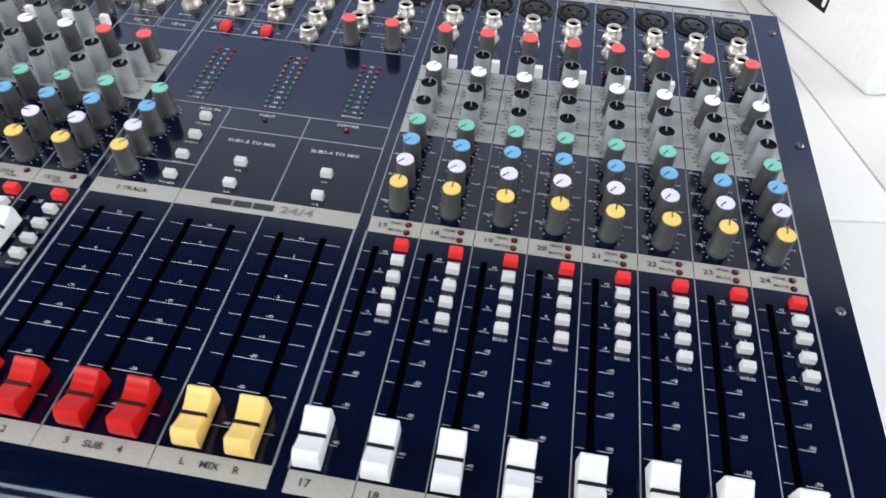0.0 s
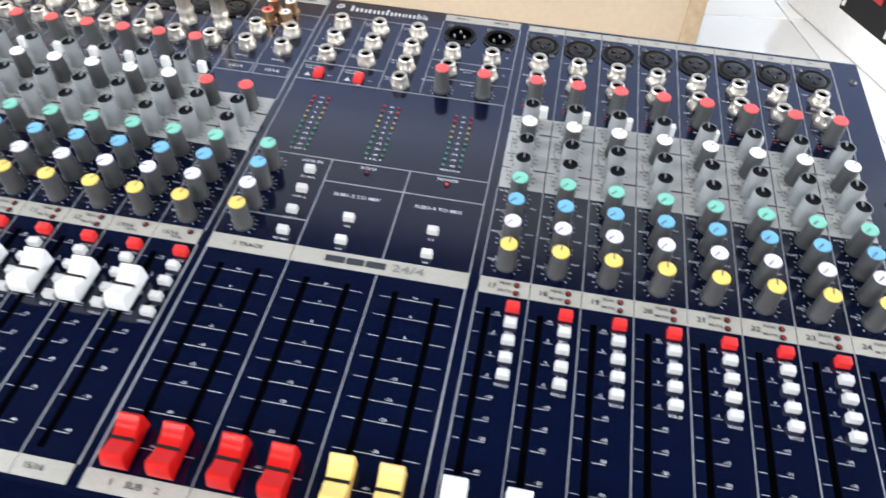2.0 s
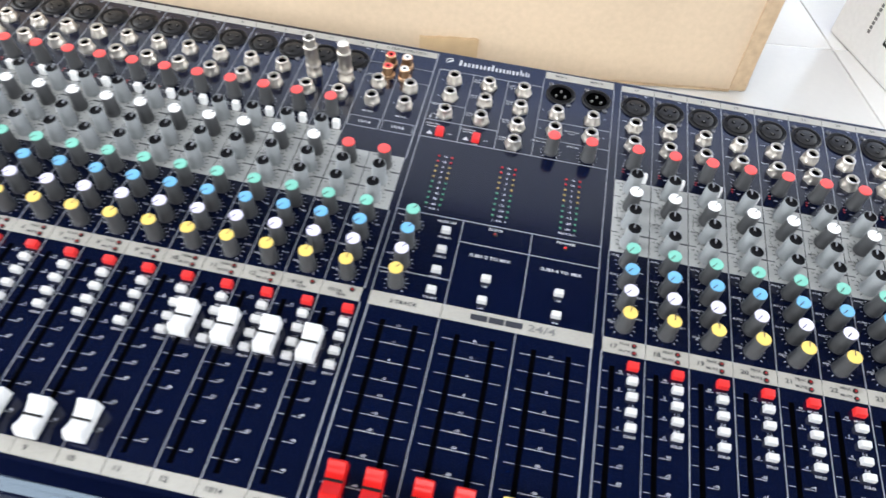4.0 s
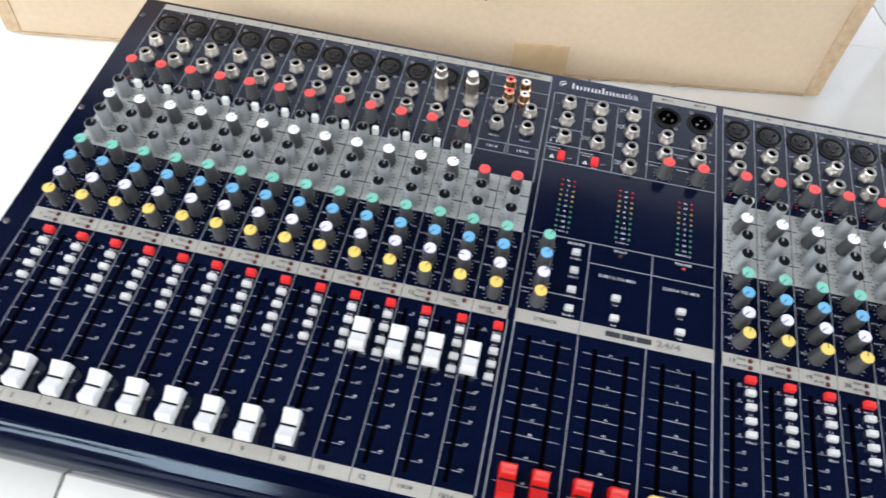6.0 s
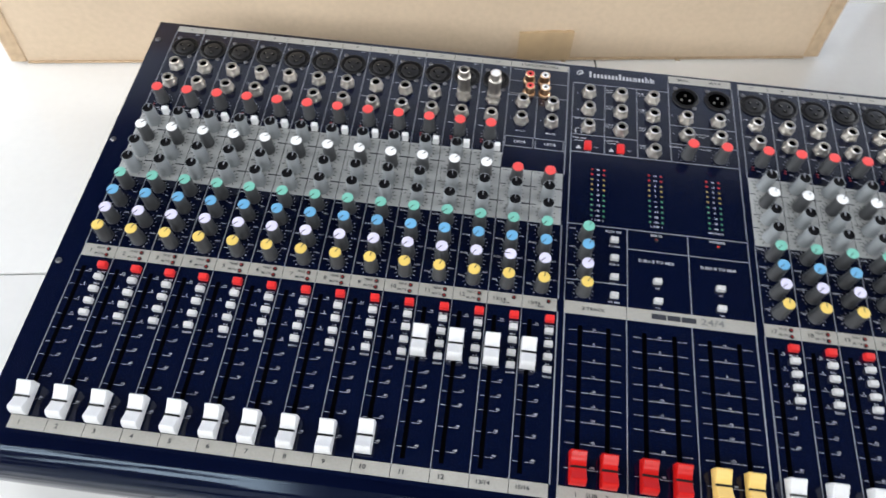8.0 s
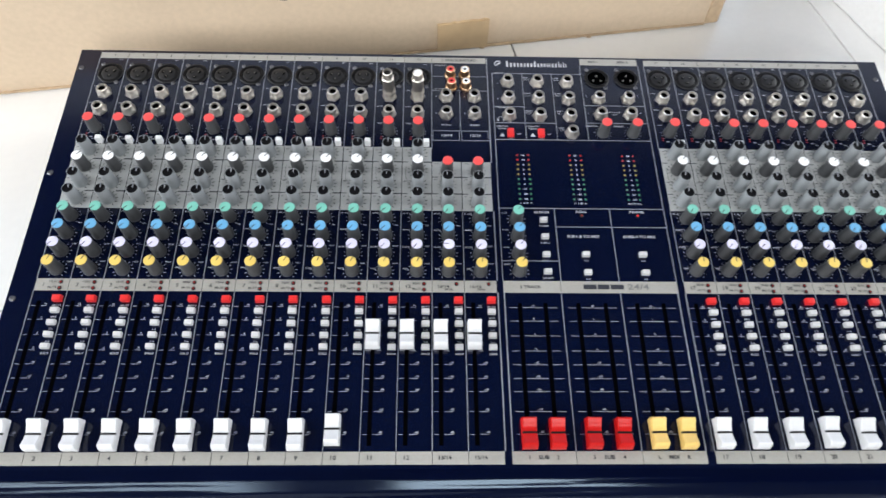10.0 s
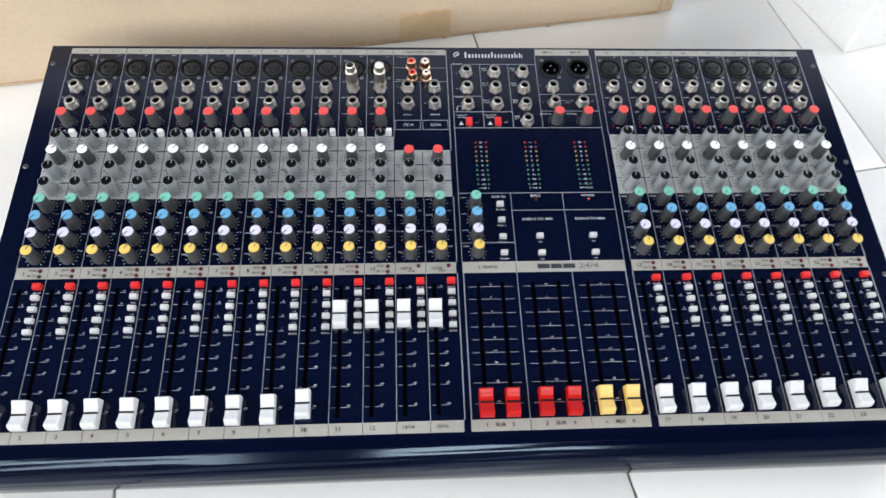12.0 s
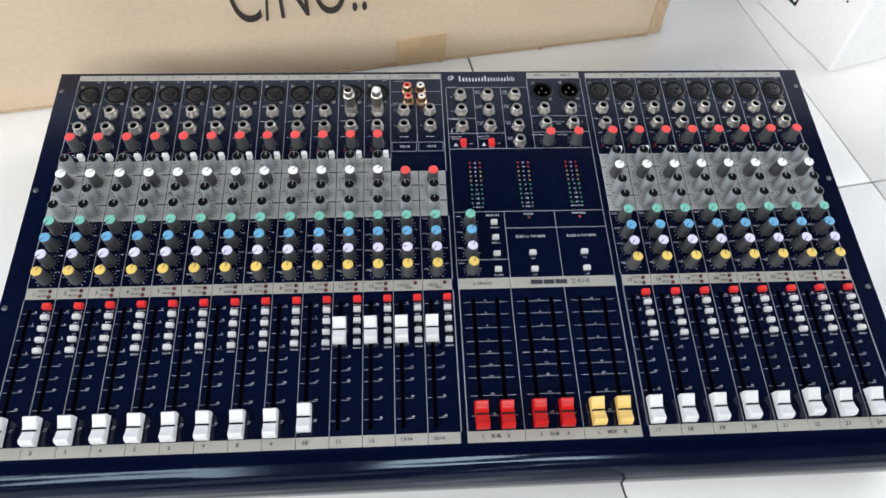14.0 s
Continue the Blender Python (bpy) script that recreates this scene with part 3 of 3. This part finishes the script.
lines.quad(SX + P - 0.0003, 0.2834, SX + P + 0.0003, 0.3281)
for i, name in enumerate(("13/14", "15/16")):
    x0 = SX + i * P
    cx = x0 + 0.0128
    jack(cx, 0.3200)
    jack(cx, 0.3008)
    white.word("MONO", cx, 0.2895, 0.0023)
    white.word("L", x0 + 0.0042, 0.3215, 0.0020)
    white.word("R", x0 + 0.0042, 0.3025, 0.0020)
    lines.frame_of(x0 + 0.0008, 0.2726, x0 + P - 0.0008, 0.2834)
    white.word(name, cx, 0.2780, 0.0038)
    plate.quad(x0 + 0.0003, 0.2020, x0 + P - 0.0003, 0.2502)
    for y, word in ((0.2345, "HF"), (0.2180, "LF")):
        dark.quad(x0 + 0.0182, y - 0.0006, x0 + P, y + 0.0006, 0.0006)
        dark.quad(x0 + 0.0003, y - 0.0004, x0 + 0.0050, y + 0.0004, 0.0006)
        dark.word(word, x0 + 0.0033, y - 0.0024, 0.0019, 0.0006)
    dark.word("GAIN", x0 + 0.0040, 0.2482, 0.0016, 0.0006)
    for y, colour, turn in ((0.2403, "red", 0), (0.2262, "grey", 18 - 18 * i), (0.2103, "grey", 0), (0.1938, "green", 140), (0.1780, "blue", 140), (0.1623, "lilac", 140 - 50 * (1 - i)), (0.1467, "yellow", -10)):
        knob(cx, y, colour, turn + random.uniform(-5, 5))
        (dark if y > 0.2 else white).dial(cx, y, 0.0063, 0.0077, 11, z=0.0006 if y > 0.2 else 0.0003)
    for y, word in ((0.1992, "AUX1"), (0.1838, "AUX2"), (0.1682, "AUX3"), (0.1490, "BAL")):
        white.word(word, x0 + 0.0043, y, 0.0020)
    for y, word in ((0.1880, "PRE"), (0.1690, "POST"), (0.1535, "POST")):
        white.word(word, x0 + 0.0212, y, 0.0016)
    lower_strip(x0, P, name, grey, white, dark, 0.0925, False)
white.done("white_markings", console, WHITE_INK, "white silk-screened scales and lettering")
dark.done("dark_markings", console, DARK_INK, "dark silk-screened numbers and scales")

RCA_BASE = lathe("rca_socket", [(0.0052, 0.0002), (0.0052, 0.0022), (0.0043, 0.0028), (0.0041, 0.0030), (0.0041, 0.0098), (0.0037, 0.0102), (0.0033, 0.0102), (0.0032, 0.0090)], 20, GOLD)
RCA_IN = {"red": lathe("insulator", [(0.0031, 0.0080), (0.0031, 0.0101), (0.0028, 0.0103), (0.0016, 0.0103), (0.0014, 0.0085)], 18, RED_CAP),
          "white": lathe("insulator", [(0.0031, 0.0080), (0.0031, 0.0101), (0.0028, 0.0103), (0.0016, 0.0103), (0.0014, 0.0085)], 18, WHITE_CAP)}
RCA_HOLE = lathe("hole", [(0.0015, 0.0080), (0.0015, 0.0098)], 14, RECESS_SHADE)
for x, y, c in ((0.3180, 0.3450, "red"), (0.3310, 0.3450, "white"), (0.3188, 0.3315, "red"), (0.3318, 0.3315, "white")):
    rca = part("rca_socket", RCA_BASE, console, (x, y, 0), label="gold-plated phono socket with " + c + " insulator")
    part("insulator", RCA_IN[c], rca)
    part("hole", RCA_HOLE, rca)

# ---- master section ----
grey, white, dark, lines = BARS, Ink(), Ink(), RULES
MX0, MX1 = 0.3564, 0.4930
for x, y0, y1 in ((MX0, 0.2055, 0.3492), (0.3838, 0.2745, 0.3492), (0.4110, 0.2745, 0.3492), (0.4382, 0.2750, 0.3600), (MX1, 0.2055, 0.3600)):
    lines.quad(x - 0.0003, y0, x + 0.0003, y1)
for x0, x1, y in ((MX0, 0.4382, 0.3492), (MX0, 0.3838, 0.3108), (MX0, 0.4110, 0.2928), (MX0, MX1, 0.2746), (0.4382, MX1, 0.3130), (0.4382, MX1, 0.2935), (MX0, MX1, 0.2051), (0.4020, MX1, 0.1877), (MX0, 0.4020, 0.1566)):
    lines.quad(x0, y - 0.0003, x1, y + 0.0003)
for x, y0, y1 in ((0.4020, BAR_T, 0.2051), (0.4478, BAR_T, 0.2051), (MX0, BAR_T, 0.2051), (MX1, BAR_T, 0.2051), (0.4012, 0.0090, BAR_B), (0.4474, 0.0090, BAR_B)):
    lines.quad(x - 0.0003, y0, x + 0.0003, y1)
grey.quad(0.4388, TOP_Y - 0.0065, 0.4925, TOP_Y + 0.001)
dark.word("MIX-L", 0.4515, TOP_Y - 0.0028, 0.0034, 0.0006)
dark.word("MIX-R", 0.4790, TOP_Y - 0.0028, 0.0034, 0.0006)
xlr(0.4525, 0.3440, True)
xlr(0.4800, 0.3445, True)
for x, rows in ((0.3699, (0.3380, 0.3192, 0.3000)), (0.3969, (0.3380, 0.3192, 0.3000)), (0.4240, (0.3382, 0.3188, 0.2998, 0.2815)), (0.4515, (0.3200, 0.3018)), (0.4782, (0.3202, 0.3022))):
    for y in rows:
        jack(x, y)
for x, y, word in ((0.3622, 0.3495, "AUX IN"), (0.3610, 0.3375, "L"), (0.3610, 0.3195, "R"), (0.3635, 0.3095, "PHONES"), (0.3878, 0.3440, "AUX1"), (0.3878, 0.3415, "OUT"), (0.3878, 0.3260, "AUX2"), (0.3878, 0.3235, "OUT"),
                   (0.3878, 0.3060, "AUX3"), (0.3878, 0.3035, "OUT"), (0.4152, 0.3440, "SUB1"), (0.4152, 0.3415, "OUT"), (0.4152, 0.3260, "SUB2"), (0.4152, 0.3235, "OUT"), (0.4152, 0.3060, "SUB3"), (0.4152, 0.3035, "OUT"),
                   (0.4152, 0.2875, "SUB4"), (0.4152, 0.2850, "OUT"), (0.4410, 0.3240, "L"), (0.4880, 0.3250, "R"), (0.4412, 0.3040, "L"), (0.4645, 0.3055, "MONITOR"), (0.4645, 0.3030, "OUT"), (0.4882, 0.3050, "R"),
                   (0.4420, 0.2900, "MONITOR"), (0.4665, 0.2900, "PHONES")):
    white.word(word, x, y, 0.0021)
for x, word in ((0.3700, "1-12"), (0.3968, "17-24")):
    part("switch", SWITCH_RED, console, (x, 0.2808, 0), label="red phantom power slide switch")
    white.word("PHANTOM", x - 0.0068, 0.2888, 0.0019)
    white.word("POWER", x - 0.0068, 0.2862, 0.0019)
    white.word("OFF", x + 0.0072, 0.2805, 0.0017)
    white.word(word, x, 0.2757, 0.0017)
    n = len(white.v)
    white.v += [(x - 0.0095, 0.2778, 0.0003), (x - 0.0050, 0.2778, 0.0003), (x - 0.00725, 0.2818, 0.0003)]
    white.f.append((n, n + 1, n + 2))
for x in (0.4513, 0.4778):
    knob(x, 0.2820, "red", 0)
    white.dial(x, 0.2820, 0.0064, 0.0076, 11)

# the maker's mark: a round emblem and plain bars in place of its letters
for i in range(9):
    a0, a1 = radians(60 + i * 20), radians(60 + (i + 1) * 20)
    r0, r1 = 0.0027, 0.0041 - 0.0001 * i
    n = len(white.v)
    white.v += [(0.3625 + r * math.cos(a), 0.3605 + r * math.sin(a), 0.0003) for r, a in ((r0, a0), (r1, a0), (r1, a1), (r0, a1))]
    white.f.append((n, n + 1, n + 2, n + 3))
white.line(0.3610, 0.3592, 0.3648, 0.3622, 0.0016)
x = 0.3700
for w, h in ((0.0046, 0.0064), (0.0040, 0.0042), (0.0040, 0.0042), (0.0040, 0.0042), (0.0040, 0.0064), (0.0036, 0.0042), (0.0026, 0.0042), (0.0038, 0.0042), (0.0024, 0.0064), (0.0024, 0.0056)):
    white.quad(x, 0.3572, x + w * 0.40, 0.3572 + h * 1.08)
    white.quad(x + w * 0.80, 0.3572, x + w * 1.2, 0.3572 + 0.0045)
    x += w * 1.2 + 0.0015

# headphone sign
for i in range(8):
    a0, a1 = radians(22.5 * i), radians(22.5 * (i + 1))
    white.line(0.3622 + 0.0026 * math.cos(a0), 0.2968 + 0.0026 * math.sin(a0), 0.3622 + 0.0026 * math.cos(a1), 0.2968 + 0.0026 * math.sin(a1), 0.0005)
white.quad(0.3592, 0.2944, 0.3603, 0.2970)
white.quad(0.3641, 0.2944, 0.3652, 0.2970)

# level meters
for i, (xa, xb) in enumerate(((0.3744, 0.3838), (0.4196, 0.4291), (0.4652, 0.4747))):
    for k in range(10):
        y = 0.2581 - 0.0049 * k
        mat = LED_RED if k < 2 else LED_AMBER if k < 5 else LED_GREEN
        for x in (xa, xb):
            part("meter_led", METER[mat.name], console, (x, y, 0), label="unlit level meter lamp")
        white.word(("16", "10", "6", "3", "0", "-3", "-6", "-12", "-20", "-30")[k], (xa + xb) / 2, y, 0.0025)
    white.word(("1  SUB  2", "3  SUB  4", "MIX/SOLO")[i], (xa + xb) / 2, 0.2100, 0.0022)

# returns, sub routing and lamps
for y, colour, turn in ((0.1937, "green", -35), (0.1781, "blue", -35), (0.1623, "lilac", -35), (0.1472, "yellow", -35)):
    knob(0.3698, y, colour, turn)
    white.dial(0.3698, y, 0.0063, 0.0077, 11)
for y, word in ((0.2005, "AUX1"), (0.1845, "AUX2"), (0.1685, "AUX3"), (0.1535, "LEVEL")):
    white.word(word, 0.3607, y, 0.0017)
for y, word in ((0.1930, "TO MIX"), (0.1775, "SUB1-2"), (0.1614, "SUB3-4"), (0.1462, "TO MIX")):
    button(0.3922, y)
    white.word(word, 0.3922, y - 0.0047, 0.0022)
white.word("AUX IN", 0.3912, 0.2012, 0.0032)
for x, word in ((0.4235, "SUB1-2 TO MIX"), (0.4692, "SUB3-4 TO MIX")):
    white.word(word, x, 0.1788, 0.0034)
    for y in (0.1616, 0.1457):
        button(x + 0.0003, y)
        white.word("SUB", x + 0.0003, y - 0.0047, 0.0017)
white.word("SOLO", 0.4240, 0.2020, 0.0031)
white.word("POWER", 0.4702, 0.2020, 0.0031)
led(0.4240, 0.1982)
led(0.4703, 0.1982, LED_LIT)
grey.quad(0.3565, BAR_B, 0.4010, BAR_T)
grey.quad(0.4014, BAR_B, 0.4932, BAR_T)
dark.word("2 TRACK", 0.3775, 0.1338, 0.0036, 0.0006)
# the model name as plain bars
x = 0.4190
for w in (0.0102, 0.0090, 0.0102):
    dark.quad(x, 0.1321, x + w, 0.1361, 0.0006)
    x += w + 0.0011
shade = Ink()
shade.word("24/4", 0.4622, 0.1340, 0.0066, 0.0006, 1.45)
shade.done("model_number", console, SHADE_INK, "pale model number lettering")

for gx0, gx1, xa, xb, colour, words in ((0.3565, 0.4010, 0.3685, 0.3883, "red", ("1", "SUB", "2")), (0.4014, 0.4472, 0.4136, 0.4347, "red", ("3", "SUB", "4")), (0.4476, 0.4927, 0.4592, 0.4798, "yellow", ("L", "MIX", "R"))):
    grey.quad(gx0, 0.0, gx1, 0.0088)
    for x, word in zip((xa, (xa + xb) / 2, xb), words):
        dark.word(word, x, 0.0045, 0.0038, 0.0006)
    for y, word in TICKS:
        for a, b in ((gx0 + 0.004, xa - 0.002), (xa + 0.002, xb - 0.002), (xb + 0.002, gx1 - 0.004)):
            white.quad(a, y - 0.00014, b, y + 0.00014)
        white.word(word, (xa + xb) / 2, y + 0.0015, 0.0021)
    fader(xa, 0.0200, colour)
    fader(xb, 0.0198, colour)
white.done("white_markings", console, WHITE_INK, "white silk-screened master lettering and scales")
dark.done("dark_markings", console, DARK_INK, "dark silk-screened master lettering")

for x in (L_EDGE + 0.0048, R_EDGE - 0.0060):
    for y in (0.348, 0.2352, 0.1220, 0.0100):
        part("screw", PANEL_SCREW, console, (x, y, 0), label="dark panel screw")

# ---- adapters plugged into channels 11 and 12 ----
ADAPT = lathe("sleeve", [(0.0052, 0.0078), (0.0058, 0.0084), (0.0058, 0.0104), (0.0052, 0.0112), (0.0050, 0.0120), (0.0050, 0.0242), (0.0053, 0.0246), (0.0053, 0.0262), (0.0042, 0.0270), (0.0042, 0.0335), (0.0037, 0.0340), (0.0033, 0.0340), (0.0032, 0.0300)], 26, CHROME)
ADAPT_CORE = {"dark": lathe("core", [(0.0032, 0.0300), (0.0032, 0.0318), (0.0012, 0.0318)], 18, BLACK), "white": lathe("core", [(0.0032, 0.0300), (0.0032, 0.0336), (0.0014, 0.0336)], 18, WHITE_CAP)}
for i, core in ((10, "dark"), (11, "white")):
    plug = new("plug_adapter")
    plug.matrix_world = BASE @ pose(i * P + 0.0128, 0.3196, 0, 1.0, random.uniform(-2, 2), 0)
    tagged(plug, "nickel jack-to-phono adapter with " + core + " core standing in a jack socket", "audio adapter", "adapters in the jack sockets")
    part("sleeve", ADAPT, plug)
    part("core", ADAPT_CORE[core], plug)

# ---- cartons ----
BOX_AT = pose(-0.2335, 0.4110, 0, 0, 0, 9.94)
BOX_L, BOX_D, BOX_H = 0.905, 0.45, 0.25
carton = new("cardboard_box")
carton.matrix_world = BOX_AT
tagged(carton, "large brown cardboard box with worn taped edges behind the console", "cardboard box")


def worn_box(name, x0, y0, z0, x1, y1, z1, mat, wave=0.0026):
    """A carton body with slightly bowed, dented faces and rounded edges."""
    bm = bmesh.new()
    v, f = box_data(x0, y0, z0, x1, y1, z1)
    vs = [bm.verts.new(p) for p in v]
    for q in f:
        bm.faces.new([vs[i] for i in q])
    bmesh.ops.bevel(bm, geom=bm.edges[:], offset=0.004, segments=3, profile=0.5, affect="EDGES")
    bmesh.ops.recalc_face_normals(bm, faces=bm.faces)
    long_edges = [e for e in bm.edges if e.calc_length() > 0.1]
    bmesh.ops.subdivide_edges(bm, edges=long_edges, cuts=14, use_grid_fill=True)
    bm.normal_update()
    for p in bm.verts:
        n = noise.noise(p.co * 7.0) * wave + noise.noise(p.co * 31.0) * wave * 0.25
        if p.co.z > z0 + 0.01:
            p.co += p.normal * n
    me = bpy.data.meshes.new(name)
    bm.to_mesh(me)
    bm.free()
    me.materials.append(mat)
    me.shade_smooth()
    me.set_sharp_from_angle(angle=radians(60))
    return me


part("body", worn_box("body", 0, 0, 0.0005, BOX_L, BOX_D, BOX_H, KRAFT), carton)


def patch(name, x0, z0, x1, z1, mat, out=0.0026, ragged=0.0012, label=""):
    """A thin strip on the carton's front, with slightly uneven ends."""
    n = 12
    top = [(x0 + (x1 - x0) * i / n, z1 + random.uniform(-1, 1) * ragged) for i in range(n + 1)]
    low = [(x0 + (x1 - x0) * i / n, z0 + random.uniform(-1, 1) * ragged * 0.4) for i in range(n + 1)]
    v = [(x, -out, z) for x, z in low + top] + [(x, 0.001, z) for x, z in low + top]
    m = n + 1
    f = [(i, i + 1, m + i + 1, m + i) for i in range(n)] + [(i + 1, i, 2 * m + i, 2 * m + i + 1) for i in range(n)] + [(m + i, m + i + 1, 3 * m + i + 1, 3 * m + i) for i in range(n)]
    f += [(0, m, 3 * m, 2 * m), (n, 2 * m + n, 3 * m + n, m + n)]
    return part(name, mesh(name, v, f, mat), carton, label=label)


patch("tape_patch", 0.551, 0.002, 0.611, 0.039, TAPE, label="square of glossy brown packing tape")
patch("edge_tape", 0.0040, 0.004, 0.0190, BOX_H - 0.004, KRAFT_EDGE, 0.0014, label="worn brown tape along the corner")
patch("edge_tape", BOX_L - 0.0200, 0.004, BOX_L - 0.0040, BOX_H - 0.004, KRAFT_EDGE, 0.0014, label="worn brown tape along the corner")
patch("flap_edge", 0.02, 0.0015, BOX_L - 0.02, 0.0035, KRAFT_EDGE, 0.0018, 0.0004, "darker bottom fold of the box")
for x in (0.605, 0.737):
    scrap = soft_box("torn_scrap", x - 0.003, -0.0036, 0.0, x + 0.003, -0.0010, 0.0035, KRAFT_EDGE, 0.0008, 1, 0.4)
    part("torn_scrap", scrap, carton, label="torn scrap of board at the bottom fold")
letters = Ink()
letters.word("C/NO.:", 0, 0, 0.105, 0.0, 1.0, 10, -0.004)
lo_x = min(p[0] for p in letters.v)
wide = max(p[0] for p in letters.v) - lo_x
lo_y = min(p[1] for p in letters.v)
letters.v = [(0.370 + (p[0] - lo_x) * 0.147 / wide, -0.0026, 0.087 + (p[1] - lo_y)) for p in letters.v]
tagged(letters.done("stencil_lettering", carton, MARKER, "black stencilled shipping letters"), kind="stuff")

white_box = new("white_carton")
white_box.matrix_world = pose(0.856, 0.490, 0, 0, 0, 17.2)
tagged(white_box, "glossy white product carton with a black printed label on its side", "carton")
part("body", soft_box("body", 0, -0.004, 0.0005, 0.34, 0.265, 0.22, WHITE_CARD, 0.005, 3), white_box)


def side_print(name, s0, z0, s1, z1, out, mat, label=""):
    v, f = box_data(-out, s0, z0, 0.0005, s1, z1)
    return part(name, mesh(name, v, f, mat), white_box, label=label)


side_print("printed_label", 0.090, 0.036, 0.174, 0.165, 0.0010, BLACK, "black printed picture label")


def capsule(s0, z0, width, height, n=8):
    """An upright slot with round ends, as an outline along the carton's side."""
    r = width / 2
    low = [(s0 + r * math.cos(radians(180 + 180 * i / n)), z0 + r + r * math.sin(radians(180 + 180 * i / n))) for i in range(n + 1)]
    high = [(s0 + r * math.cos(radians(180 * i / n)), z0 + height - r + r * math.sin(radians(180 * i / n))) for i in range(n + 1)]
    return low + high


for at in (0.0945, 0.1695):
    for z in (0.040, 0.150):
        part("label_mark", prism("label_mark", capsule(at, z, 0.0046, 0.0100), -0.0016, 0.0004, WHITE_CAP, False), white_box, label="white printed slot of the pictured unit")
side_print("label_mark", 0.118, 0.062, 0.150, 0.074, 0.0016, RED_INK, "red printed bar")
for k in range(7):
    side_print("print_bar", 0.2018, 0.034 + k * 0.0052, 0.2052, 0.0375 + k * 0.0052, 0.0012, SHADE_INK, "grey printed bar in place of lettering")
for at, z in ((0.0300, 0.0905), (0.0235, 0.0860), (0.0205, 0.0930)):
    side_print("print_dot", at, z, at + 0.0022, z + 0.0022, 0.0012, DARK_INK, "small dark printed dot")

# ---- floor tiles ----
S = 0.4
tile = soft_box("tile", 0.0011, 0.0011, -0.008, S - 0.0011, S - 0.0011, 0.0, TILE, 0.0012, 2)
turn = pose(0.0503, 0.1752, 0, 0, 0, 9.35)
WEST, EAST, SOUTH, NORTH = -2.5, 3.5, -2.7, 2.06


def cut_tile(m):
    """A tile sawn off along the walls."""
    bm = bmesh.new()
    bm.from_mesh(tile)
    for at, out in (((WEST, 0, 0), (-1, 0, 0)), ((EAST, 0, 0), (1, 0, 0)), ((0, SOUTH, 0), (0, -1, 0)), ((0, NORTH, 0), (0, 1, 0))):
        back = m.inverted()
        bmesh.ops.bisect_plane(bm, geom=bm.verts[:] + bm.edges[:] + bm.faces[:], plane_co=back @ Vector(at), plane_no=back.to_3x3() @ Vector(out), clear_outer=True)
    me = bpy.data.meshes.new("tile")
    bm.to_mesh(me)
    bm.free()
    me.materials.append(TILE)
    return me


for i in range(-11, 13):
    for j in range(-11, 12):
        m = turn @ Matrix.Translation((i * S, j * S, 0))
        corners = [m @ Vector((a, b, 0)) for a in (0, S) for b in (0, S)]
        inside = [WEST < c.x < EAST and SOUTH < c.y < NORTH for c in corners]
        if any(inside):
            ob = new("tile", tile if all(inside) else cut_tile(m))
            ob.parent = floor
            ob.matrix_world = m
